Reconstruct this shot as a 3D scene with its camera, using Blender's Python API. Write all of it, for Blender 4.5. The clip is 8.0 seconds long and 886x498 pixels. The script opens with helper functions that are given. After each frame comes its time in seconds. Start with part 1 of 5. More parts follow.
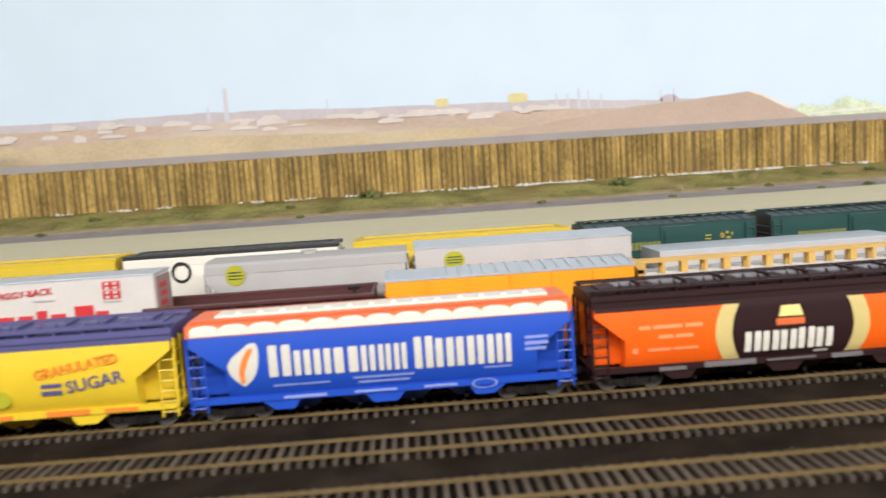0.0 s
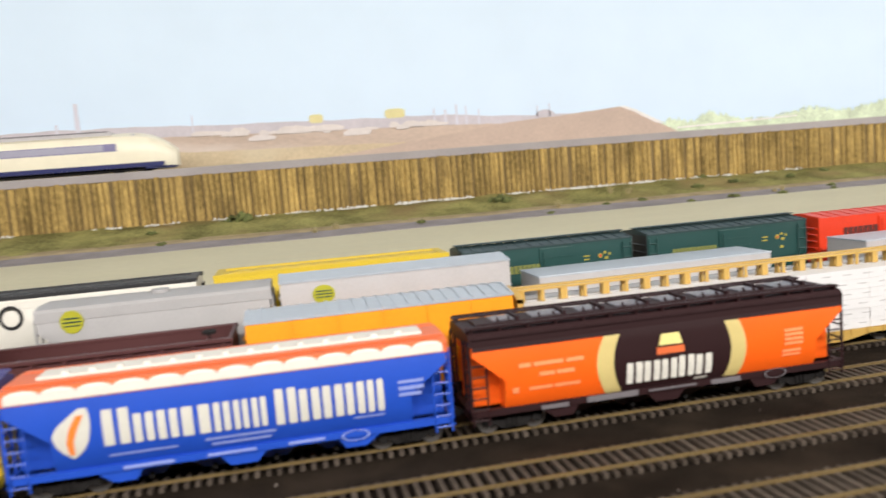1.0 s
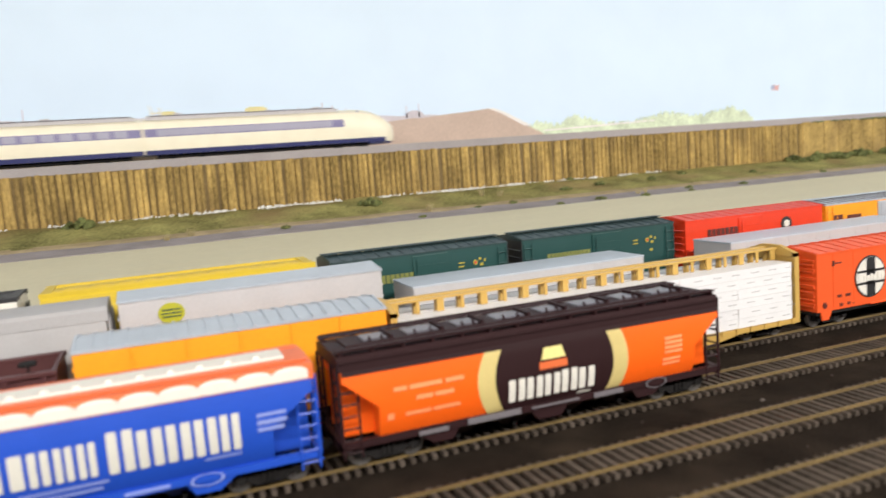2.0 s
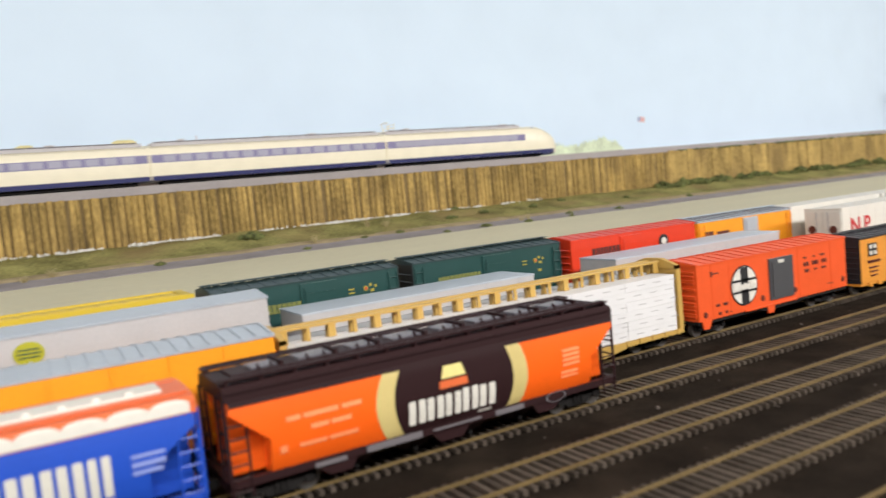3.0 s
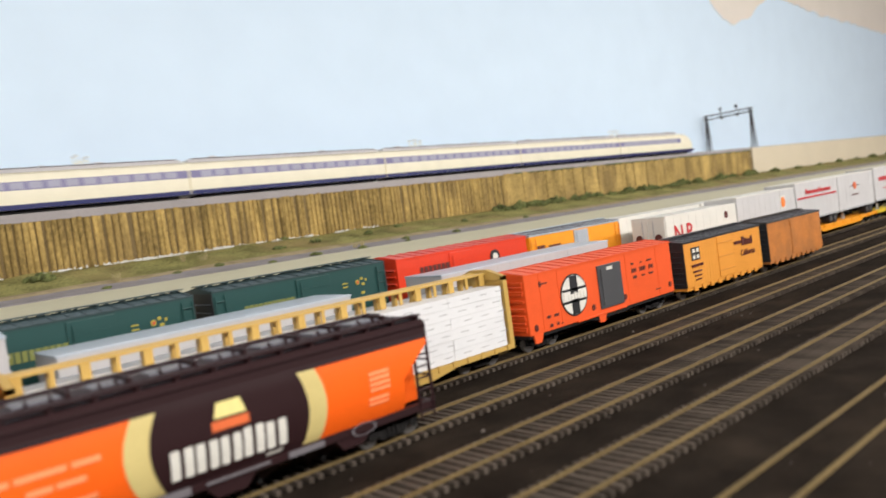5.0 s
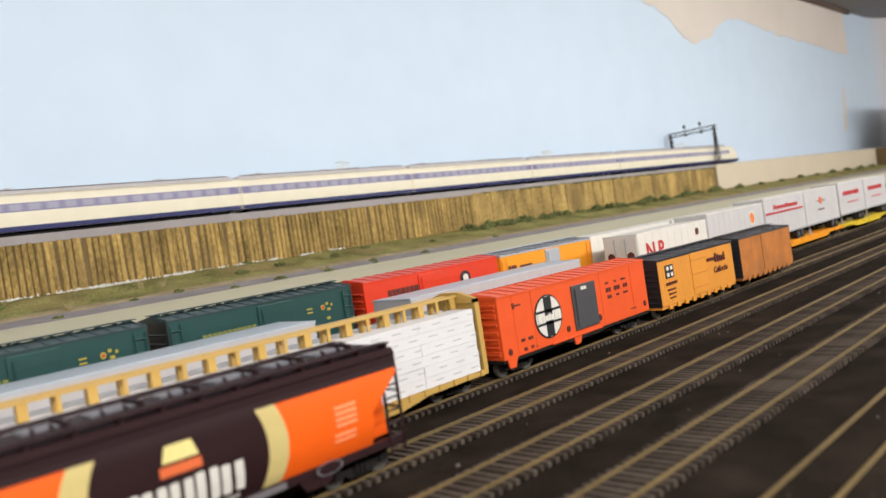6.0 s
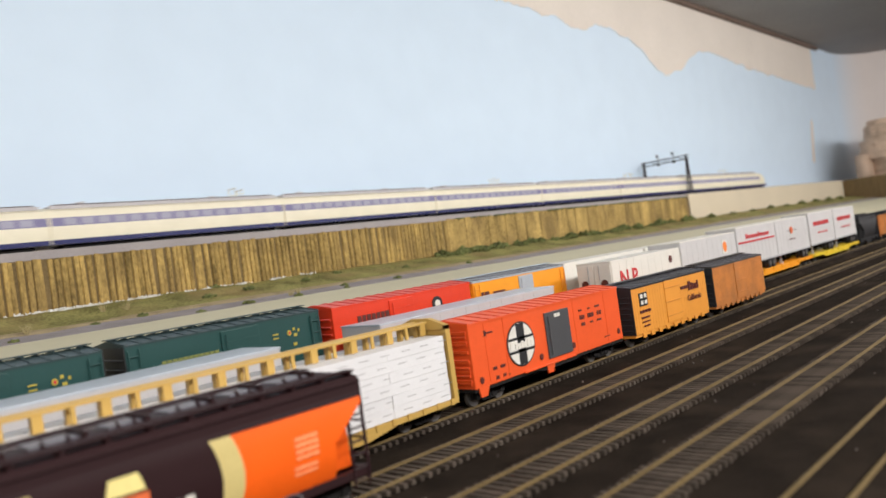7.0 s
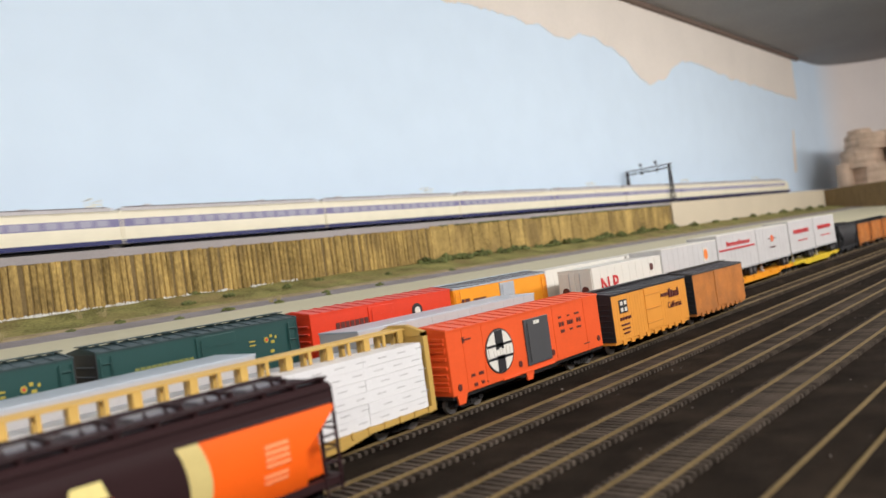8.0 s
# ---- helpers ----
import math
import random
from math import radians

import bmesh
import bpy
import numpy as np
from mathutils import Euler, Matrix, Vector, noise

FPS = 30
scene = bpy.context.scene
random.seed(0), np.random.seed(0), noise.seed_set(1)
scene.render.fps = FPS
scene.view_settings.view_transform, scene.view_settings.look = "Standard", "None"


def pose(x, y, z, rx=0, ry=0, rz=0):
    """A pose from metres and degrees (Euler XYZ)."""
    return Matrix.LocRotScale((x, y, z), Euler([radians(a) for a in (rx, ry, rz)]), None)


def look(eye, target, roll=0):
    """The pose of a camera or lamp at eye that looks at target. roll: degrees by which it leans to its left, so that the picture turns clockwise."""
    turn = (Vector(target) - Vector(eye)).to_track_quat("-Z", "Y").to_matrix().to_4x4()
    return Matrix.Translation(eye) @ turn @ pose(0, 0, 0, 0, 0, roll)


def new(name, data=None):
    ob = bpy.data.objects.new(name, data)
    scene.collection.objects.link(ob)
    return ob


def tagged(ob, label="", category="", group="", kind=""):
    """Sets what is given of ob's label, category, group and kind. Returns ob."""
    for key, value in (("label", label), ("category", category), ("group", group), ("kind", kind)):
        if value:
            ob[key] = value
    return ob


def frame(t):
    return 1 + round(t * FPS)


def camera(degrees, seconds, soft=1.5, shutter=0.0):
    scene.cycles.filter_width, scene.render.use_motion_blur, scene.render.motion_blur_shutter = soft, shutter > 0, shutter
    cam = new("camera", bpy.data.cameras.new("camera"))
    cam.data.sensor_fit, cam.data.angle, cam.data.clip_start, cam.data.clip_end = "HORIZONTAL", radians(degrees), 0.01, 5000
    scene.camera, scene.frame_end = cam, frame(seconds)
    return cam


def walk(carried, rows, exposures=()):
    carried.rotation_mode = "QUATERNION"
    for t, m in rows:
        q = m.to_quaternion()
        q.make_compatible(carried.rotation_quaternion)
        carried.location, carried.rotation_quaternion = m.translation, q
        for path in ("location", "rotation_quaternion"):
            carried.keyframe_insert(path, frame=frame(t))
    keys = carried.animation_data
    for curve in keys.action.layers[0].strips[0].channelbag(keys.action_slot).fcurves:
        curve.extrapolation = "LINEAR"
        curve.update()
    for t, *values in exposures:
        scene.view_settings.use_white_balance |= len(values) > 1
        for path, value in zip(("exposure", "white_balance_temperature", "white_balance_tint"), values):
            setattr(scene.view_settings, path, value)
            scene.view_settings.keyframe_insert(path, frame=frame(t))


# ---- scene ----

U = 0.00109  # one plan unit (a scale-drawing millimetre) in metres


# ---- camera ----
cam = camera(61.5, 8.0, 1.5, 0.5)
cam.data.dof.use_dof, cam.data.dof.focus_distance, cam.data.dof.aperture_fstop = True, 0.55, 10.0
PATH = [
    (0, (0.21766, -0.35852, 0.11272), (0.30346, 1.62789, -0.10365), -3.703),
    (0.5, (0.22927, -0.34435, 0.11396), (0.44754, 1.63170, -0.10420), -4.911),
    (1, (0.23067, -0.32931, 0.12006), (0.61646, 1.62205, -0.08812), -4.568),
    (1.5, (0.23921, -0.31527, 0.11978), (0.79871, 1.59036, -0.11590), -4.317),
    (2, (0.23924, -0.29841, 0.12072), (0.95744, 1.55382, -0.11040), -4.346),
    (2.2, (0.23934, -0.29594, 0.11878), (1.00488, 1.54137, -0.07681), -4.200),
    (3.3, (0.23992, -0.28235, 0.10808), (1.33666, 1.38183, -0.05825), -6.373),
    (3.5, (0.24002, -0.27988, 0.10614), (1.38737, 1.34692, -0.08655), -6.654),
    (4, (0.26038, -0.26920, 0.09393), (1.46729, 1.31585, -0.08211), -7.520),
    (4.5, (0.27327, -0.26492, 0.09018), (1.51645, 1.29534, -0.05146), -7.625),
    (5, (0.28679, -0.26159, 0.09073), (1.61444, 1.23133, -0.00182), -7.868),
    (5.2, (0.28927, -0.25864, 0.09076), (1.64304, 1.21180, 0.01944), -7.824),
    (6.3, (0.30291, -0.24244, 0.09090), (1.71356, 1.17496, 0.05823), -8.650),
    (6.5, (0.30539, -0.23949, 0.09093), (1.72766, 1.16659, 0.08300), -8.261),
    (7, (0.30732, -0.24215, 0.08937), (1.75809, 1.13451, 0.09945), -8.055),
    (7.5, (0.30860, -0.24307, 0.08838), (1.77506, 1.11672, 0.11017), -8.157),
    (8, (0.31198, -0.24360, 0.08780), (1.78994, 1.10360, 0.11385), -7.928),
]
walk(cam, [(t, look(eye, target, roll)) for t, eye, target, roll in PATH],
     exposures=[(0, 0.0, 6500, 10), (2.0, 0.0, 6500, 10), (3.5, -0.20, 6400, 10), (5.0, -0.14, 6400, 10), (6.5, -0.22, 6400, 11), (8.0, -0.24, 6400, 11)])


# ---- light ----
world = bpy.data.worlds.new("room_air")
world.use_nodes = True
scene.world = world
world.node_tree.nodes["Background"].inputs["Color"].default_value = (0.9, 0.95, 1.0, 1)
world.node_tree.nodes["Background"].inputs["Strength"].default_value = 0.06


def tube_light(name, x, y, z, sx, sy, watts, tilt=0, color=(1.0, 0.965, 0.92)):
    data = bpy.data.lights.new(name, "AREA")
    data.shape, data.size, data.size_y, data.energy, data.color = "RECTANGLE", sx * U, sy * U, watts, color
    ob = new(name, data)
    ob.matrix_world = pose(x * U, y * U, z * U, tilt, 0, 0)
    return ob


# fluorescent tubes over the aisle, turned towards the backdrop
for lx, watts in ((-900, 11.5), (250, 14.2), (1400, 12.4), (2150, 11.5), (3450, 7.5)):
    tube_light("aisle_lamp", lx, -760, 575, 1050, 110, watts, 50)


# ---- materials ----
def mat(name, color, rough=0.5, metal=0.0, var=0.12, scale=60.0, fine=900.0, bump=0.15, stretch=(1, 1, 1), per_object=0.0, island=0.0, dirt=None, dirt_amount=0.3, spec=0.5, placed=False):
    m = bpy.data.materials.new(name)
    m.use_nodes = True
    nt = m.node_tree
    b = nt.nodes["Principled BSDF"]
    b.inputs["Roughness"].default_value = rough
    b.inputs["Metallic"].default_value = metal
    b.inputs["Specular IOR Level"].default_value = spec
    tc = nt.nodes.new("ShaderNodeTexCoord")
    mp = nt.nodes.new("ShaderNodeMapping")
    mp.inputs["Scale"].default_value = stretch
    if placed:
        geo = nt.nodes.new("ShaderNodeNewGeometry")
        nt.links.new(geo.outputs["Position"], mp.inputs["Vector"])
    else:
        nt.links.new(tc.outputs["Object"], mp.inputs["Vector"])
    n1 = nt.nodes.new("ShaderNodeTexNoise")
    n1.inputs["Scale"].default_value, n1.inputs["Detail"].default_value = scale, 4
    n2 = nt.nodes.new("ShaderNodeTexNoise")
    n2.inputs["Scale"].default_value, n2.inputs["Detail"].default_value = fine, 3
    for n in (n1, n2):
        nt.links.new(mp.outputs["Vector"], n.inputs["Vector"])
    add = nt.nodes.new("ShaderNodeMath")
    add.operation = "ADD"
    nt.links.new(n1.outputs["Fac"], add.inputs[0])
    nt.links.new(n2.outputs["Fac"], add.inputs[1])
    val = add.outputs[0]
    if per_object or island:
        info = nt.nodes.new("ShaderNodeObjectInfo") if per_object else nt.nodes.new("ShaderNodeNewGeometry")
        mul = nt.nodes.new("ShaderNodeMath")
        mul.operation = "MULTIPLY_ADD"
        nt.links.new(info.outputs["Random" if per_object else "Random Per Island"], mul.inputs[0])
        mul.inputs[1].default_value = 2.0 * (per_object or island)
        mul.inputs[2].default_value = -(per_object or island)
        add2 = nt.nodes.new("ShaderNodeMath")
        add2.operation = "ADD"
        nt.links.new(val, add2.inputs[0])
        nt.links.new(mul.outputs[0], add2.inputs[1])
        val = add2.outputs[0]
    ramp = nt.nodes.new("ShaderNodeMapRange")
    ramp.inputs["From Min"].default_value, ramp.inputs["From Max"].default_value = 0.6, 1.4
    ramp.inputs["To Min"].default_value, ramp.inputs["To Max"].default_value = 1 - var, 1 + var
    nt.links.new(val, ramp.inputs["Value"])
    mix = nt.nodes.new("ShaderNodeVectorMath")
    mix.operation = "SCALE"
    mix.inputs[0].default_value = color
    nt.links.new(ramp.outputs[0], mix.inputs["Scale"])
    out = mix.outputs[0]
    if dirt:
        dm = nt.nodes.new("ShaderNodeMix")
        dm.data_type = "RGBA"
        n3 = nt.nodes.new("ShaderNodeTexNoise")
        n3.inputs["Scale"].default_value, n3.inputs["Detail"].default_value = scale * 0.6, 6
        nt.links.new(mp.outputs["Vector"], n3.inputs["Vector"])
        r3 = nt.nodes.new("ShaderNodeMapRange")
        r3.inputs["From Min"].default_value, r3.inputs["From Max"].default_value = 0.5, 0.75
        r3.inputs["To Max"].default_value = dirt_amount
        nt.links.new(n3.outputs["Fac"], r3.inputs["Value"])
        nt.links.new(r3.outputs[0], dm.inputs["Factor"])
        nt.links.new(out, dm.inputs["A"])
        dm.inputs["B"].default_value = (*dirt, 1)
        out = dm.outputs["Result"]
    nt.links.new(out, b.inputs["Base Color"])
    if bump:
        bp = nt.nodes.new("ShaderNodeBump")
        bp.inputs["Strength"].default_value, bp.inputs["Distance"].default_value = bump, 0.0006
        nt.links.new(n2.outputs["Fac"], bp.inputs["Height"])
        nt.links.new(bp.outputs[0], b.inputs["Normal"])
    return m


def paint(name, color, rough=0.4, **kw):
    kw.setdefault("var", 0.07)
    kw.setdefault("bump", 0.05)
    return mat(name, color, rough, **kw)


M = {
    "ballast": mat("dark_ballast", (0.0195, 0.0145, 0.011), 0.95, var=0.6, scale=45, fine=1100, bump=1.0, spec=0.03, dirt=(0.052, 0.038, 0.027), dirt_amount=0.55),
    "tie": mat("tie_brown", (0.088, 0.070, 0.056), 0.9, var=0.35, scale=90, fine=1500, bump=0.4, per_object=0.35, spec=0.03),
    "grit": mat("pale_grit", (0.12, 0.10, 0.085), 0.85, var=0.35, scale=90, fine=1500, bump=0.4, island=0.3, spec=0.1),
    "tie_rest": mat("tie_brown_joined", (0.088, 0.070, 0.056), 0.9, var=0.35, scale=90, fine=1500, bump=0.4, island=0.35, spec=0.03),
    "rail": mat("rail_brass", (0.20, 0.14, 0.058), 0.55, 0.35, var=0.3, scale=40, fine=800, bump=0.1),
    "truck": mat("truck_black", (0.014, 0.0125, 0.012), 0.75, var=0.3, spec=0.15),
    "wheel": mat("wheel_steel", (0.35, 0.33, 0.31), 0.35, 0.8, var=0.2),
    "black": paint("black_paint", (0.018, 0.018, 0.02), 0.5),
    "brown": paint("dark_brown_paint", (0.025, 0.0095, 0.0105), 0.55, spec=0.2),
    "orange": paint("bright_orange_paint", (0.92, 0.125, 0.008), 0.38),
    "blue": paint("strong_blue_paint", (0.016, 0.074, 0.48), 0.38),
    "white": paint("white_paint", (0.72, 0.69, 0.62), 0.45),
    "letter_white": paint("worn_white_lettering", (0.64, 0.62, 0.55), 0.5, var=0.06),
    "cream": paint("pale_gold_paint", (0.62, 0.50, 0.20), 0.45),
    "lemon": paint("pale_yellow_paint", (0.85, 0.72, 0.28), 0.45),
    "yellow": paint("yellow_paint", (0.71, 0.505, 0.03), 0.4),
    "dull_yellow": paint("dull_yellow_paint", (0.60, 0.43, 0.025), 0.5),
    "navy": paint("purple_navy_paint", (0.075, 0.072, 0.20), 0.5),
    "redor": paint("orange_red_roof", (0.72, 0.15, 0.045), 0.45),
    "red": paint("bright_red_paint", (0.68, 0.042, 0.010), 0.4),
    "sfred": paint("vermilion_paint", (0.78, 0.098, 0.020), 0.42),
    "green": paint("dark_green_paint", (0.013, 0.058, 0.053), 0.42),
    "green_roof": paint("dark_green_roof", (0.020, 0.042, 0.044), 0.5),
    "grey": paint("light_grey_paint", (0.38, 0.37, 0.37), 0.5),
    "silver": paint("silver_roof", (0.46, 0.50, 0.55), 0.38, metal=0.25),
    "pale": paint("pale_grey_trailer", (0.47, 0.45, 0.45), 0.45),
    "maroon": paint("maroon_paint", (0.075, 0.022, 0.022), 0.5),
    "trailer_white": paint("off_white_trailer", (0.60, 0.575, 0.55), 0.4),
    "nose": paint("dull_pink_grey_panel", (0.30, 0.20, 0.195), 0.5),
    "trailer": paint("silver_white_trailer", (0.58, 0.56, 0.55), 0.4),
    "amber": paint("amber_yellow_paint", (0.86, 0.33, 0.015), 0.4),
    "reefer": paint("reefer_orange_paint", (0.73, 0.295, 0.04), 0.45),
    "weathered": paint("weathered_orange_paint", (0.47, 0.16, 0.026), 0.6, var=0.35, dirt=(0.20, 0.085, 0.03), dirt_amount=0.6),
    "grime": paint("grimy_dark_roof", (0.075, 0.066, 0.060), 0.7, var=0.3, spec=0.2),
    "mustard": paint("mustard_paint", (0.53, 0.335, 0.085), 0.45),
    "lid": paint("blue_grey_lids", (0.13, 0.125, 0.145), 0.3),
    "wrap": paint("white_lumber_wrap", (0.74, 0.73, 0.73), 0.5, var=0.05),
    "door_grey": paint("dark_grey_door", (0.066, 0.066, 0.07), 0.45),
    "ink": paint("dark_lettering", (0.10, 0.02, 0.015), 0.5),
    "redink": paint("red_lettering", (0.55, 0.03, 0.035), 0.5),
    "pink": paint("faded_white_lettering", (0.95, 0.31, 0.125), 0.5),
    "lime": paint("lime_yellow_disc", (0.40, 0.385, 0.02), 0.5),
    "faded_lime": paint("faded_yellow_lettering", (0.20, 0.21, 0.05), 0.6),
    "orange_mark": paint("orange_mark", (0.85, 0.22, 0.03), 0.5),
    "stripe_blue": paint("train_blue", (0.007, 0.012, 0.105), 0.35),
    # window and band colours paled to stand in for reflections in the glass
    "window": paint("train_window", (0.44, 0.43, 0.54), 0.06, spec=0.9),
    "band": paint("train_window_band", (0.27, 0.255, 0.42), 0.1, spec=0.9),
    "ice": paint("pale_blue_lettering", (0.25, 0.31, 0.64), 0.5),
    "gold": paint("dull_gold_marks", (0.42, 0.34, 0.05), 0.5),
    "plate": paint("dull_grey_plate", (0.15, 0.135, 0.145), 0.5),
    "joint": paint("reefer_board_joint", (0.60, 0.235, 0.032), 0.5),
    "train_cream": paint("train_cream", (0.85, 0.79, 0.62), 0.35),
    "train_roof": paint("train_roof", (0.50, 0.475, 0.49), 0.5),
    "tan": mat("tan_ledge_paint", (0.58, 0.535, 0.375), 0.8, var=0.08, scale=14, fine=500, bump=0.15, stretch=(0.25, 1, 1)),
    "gravel": mat("grey_gravel_road", (0.27, 0.24, 0.24), 0.9, var=0.3, scale=40, fine=1300, bump=0.5),
    "deck": mat("grey_deck", (0.36, 0.33, 0.33), 0.85, var=0.15, scale=20, fine=900, bump=0.3),
    "grass": mat("dry_grass_bank", (0.25, 0.232, 0.085), 0.95, var=0.8, scale=26, fine=420, bump=0.9, spec=0.1, dirt=(0.30, 0.215, 0.10), dirt_amount=0.9),
    "plank": mat("weathered_plank", (0.395, 0.272, 0.093), 0.8, var=0.6, scale=45, fine=380, bump=0.8, stretch=(1, 1, 0.5), per_object=0.16, dirt=(0.20, 0.135, 0.06), dirt_amount=0.75, placed=True, spec=0.2),
    "plank_rest": mat("weathered_plank_joined", (0.40, 0.283, 0.103), 0.8, var=0.5, scale=45, fine=380, bump=0.6, stretch=(1, 1, 0.5), island=0.22, dirt=(0.20, 0.135, 0.06), dirt_amount=0.75, placed=True, spec=0.2),
    # board colour darkened to stand in for shade in the gaps between staves
    "gap": mat("gap_shade_board", (0.18, 0.125, 0.053), 0.9, var=0.4, scale=40, fine=400, bump=0.3),
    "dark_plank": mat("dark_brown_wall", (0.15, 0.098, 0.04), 0.8, var=0.4, scale=40, fine=400, stretch=(3, 3, 0.3), bump=0.4),
    "bush": mat("bush_green", (0.12, 0.135, 0.042), 0.95, var=0.5, scale=120, fine=900, bump=0.8, island=0.4),
    "straw": mat("straw_tuft", (0.50, 0.42, 0.22), 0.9, var=0.3, bump=0.3),
    "chip": mat("white_stone_chip", (0.75, 0.74, 0.70), 0.8, var=0.15, bump=0.3),
    "concrete": mat("beige_wall_board", (0.66, 0.57, 0.43), 0.8, var=0.06, scale=12, fine=500, bump=0.1),
    "steel": mat("gantry_steel", (0.045, 0.042, 0.045), 0.6, 0.3, var=0.3),
    "plaster": mat("pinkish_white_plaster", (0.66, 0.58, 0.545), 0.9, var=0.05, scale=4, fine=200, bump=0.1),
    "ceiling": mat("grey_ceiling", (0.33, 0.315, 0.305), 0.9, var=0.12, scale=4, fine=120, bump=0.2),
    "dark_trim": mat("dark_brown_strip", (0.16, 0.11, 0.085), 0.8, var=0.4, scale=20, fine=300, bump=0.3, stretch=(0.2, 1, 1)),
    "cloud": mat("cream_cloud_paint", (0.84, 0.76, 0.68), 0.9, var=0.05, scale=8, fine=200, bump=0.05),
    "rock": mat("sandstone", (0.62, 0.46, 0.34), 0.9, var=0.3, scale=18, fine=300, bump=0.8, dirt=(0.16, 0.11, 0.08), dirt_amount=0.6),
    "hill": mat("painted_hill", (0.60, 0.47, 0.38), 0.95, var=0.15, scale=16, fine=250, bump=0.0, stretch=(0.5, 1, 1.6), dirt=(0.76, 0.68, 0.62), dirt_amount=0.9),
    "scrub": mat("painted_scrub", (0.62, 0.50, 0.33), 0.95, var=0.2, scale=22, fine=250, bump=0.0, dirt=(0.66, 0.58, 0.42), dirt_amount=0.8),
    "flag": mat("faded_flag_paint", (0.80, 0.47, 0.44), 0.9, var=0.3, scale=90, fine=400, bump=0.0),
    "flag_blue": mat("faded_flag_blue", (0.42, 0.46, 0.62), 0.9, var=0.2, scale=90, fine=400, bump=0.0),
    "verge": mat("dry_tan_verge", (0.34, 0.27, 0.16), 0.95, var=0.35, scale=60, fine=900, bump=0.7, spec=0.1),
    "shed": mat("painted_pale_sheds", (0.76, 0.69, 0.65), 0.95, var=0.1, scale=30, fine=250, bump=0.0),
    "mound": mat("painted_mound", (0.57, 0.44, 0.36), 0.95, var=0.12, scale=20, fine=250, bump=0.0),
    "far": mat("painted_distance", (0.62, 0.57, 0.60), 0.95, var=0.1, scale=20, fine=250, bump=0.0),
    "haze": mat("painted_haze_grey", (0.68, 0.67, 0.74), 0.95, var=0.1, scale=40, fine=250, bump=0.0),
    "snow": mat("painted_white_bank", (0.86, 0.82, 0.78), 0.95, var=0.1, scale=40, fine=250, bump=0.0),
    "haze_green": mat("painted_trees", (0.66, 0.74, 0.54), 0.95, var=0.35, scale=40, fine=300, bump=0.0),
    "haze_yellow": mat("painted_tank", (0.78, 0.70, 0.36), 0.95, var=0.1, bump=0.0),
}


def sky_paint():
    """Backdrop blue, paler towards the horizon, with brushed cloudiness."""
    m = mat("painted_sky", (0.712, 0.845, 0.985), 0.9, var=0.03, scale=1.2, fine=14, bump=0.0)
    return m


M["sky"] = sky_paint()


def corner_paint():
    """Sky blue that was sprayed out thinly over the plaster round the corner."""
    # plaster tone raised above the room's, in place of lamp light on the corner
    m = mat("faded_corner_paint", (0.84, 0.76, 0.72), 0.9, var=0.05, scale=4, fine=200, bump=0.1)
    nt = m.node_tree
    shade = nt.nodes["Principled BSDF"].inputs["Base Color"]
    plain = shade.links[0].from_socket
    geo = nt.nodes.new("ShaderNodeNewGeometry")
    split = nt.nodes.new("ShaderNodeSeparateXYZ")
    nt.links.new(geo.outputs["Position"], split.inputs[0])
    span = nt.nodes.new("ShaderNodeMapRange")
    span.interpolation_type = "SMOOTHSTEP"
    span.inputs["From Min"].default_value, span.inputs["From Max"].default_value = 3420 * U, 3640 * U
    nt.links.new(split.outputs["X"], span.inputs["Value"])
    mix = nt.nodes.new("ShaderNodeMix")
    mix.data_type = "RGBA"
    mix.inputs["A"].default_value = (0.712, 0.845, 0.985, 1)
    nt.links.new(span.outputs[0], mix.inputs["Factor"])
    nt.links.new(plain, mix.inputs["B"])
    nt.links.new(mix.outputs["Result"], shade)
    return m


M["corner"] = corner_paint()


# ---- building helpers (all in plan units) ----
def V(x, y, z):
    return Vector((x * U, y * U, z * U))


def box(bm, x0, x1, y0, y1, z0, z1, mi=0, bevel=0.0):
    vs = [bm.verts.new(V(x, y, z)) for x in (x0, x1) for y in (y0, y1) for z in (z0, z1)]
    fs = []
    for q in ((0, 1, 3, 2), (4, 6, 7, 5), (0, 4, 5, 1), (2, 3, 7, 6), (0, 2, 6, 4), (1, 5, 7, 3)):
        f = bm.faces.new([vs[i] for i in q])
        f.material_index = mi
        fs.append(f)
    if bevel:
        es = {e for f in fs for e in f.edges}
        bmesh.ops.bevel(bm, geom=list(es), offset=bevel * U, segments=2, profile=0.6, affect="EDGES")
    return bm


def prism(bm, poly, y0, y1, axis="y", mi=0):
    """Extrude a closed polygon: (x, z) along y, (y, z) along x or (x, y) along z."""
    def at(p, w):
        return V(p[0], w, p[1]) if axis == "y" else V(w, p[0], p[1]) if axis == "x" else V(p[0], p[1], w)
    a = [bm.verts.new(at(p, y0)) for p in poly]
    b = [bm.verts.new(at(p, y1)) for p in poly]
    n = len(poly)
    fs = [bm.faces.new(a), bm.faces.new(list(reversed(b)))]
    for i in range(n):
        fs.append(bm.faces.new((a[i], b[i], b[(i + 1) % n], a[(i + 1) % n])))
    for f in fs:
        f.material_index = mi
    return bm


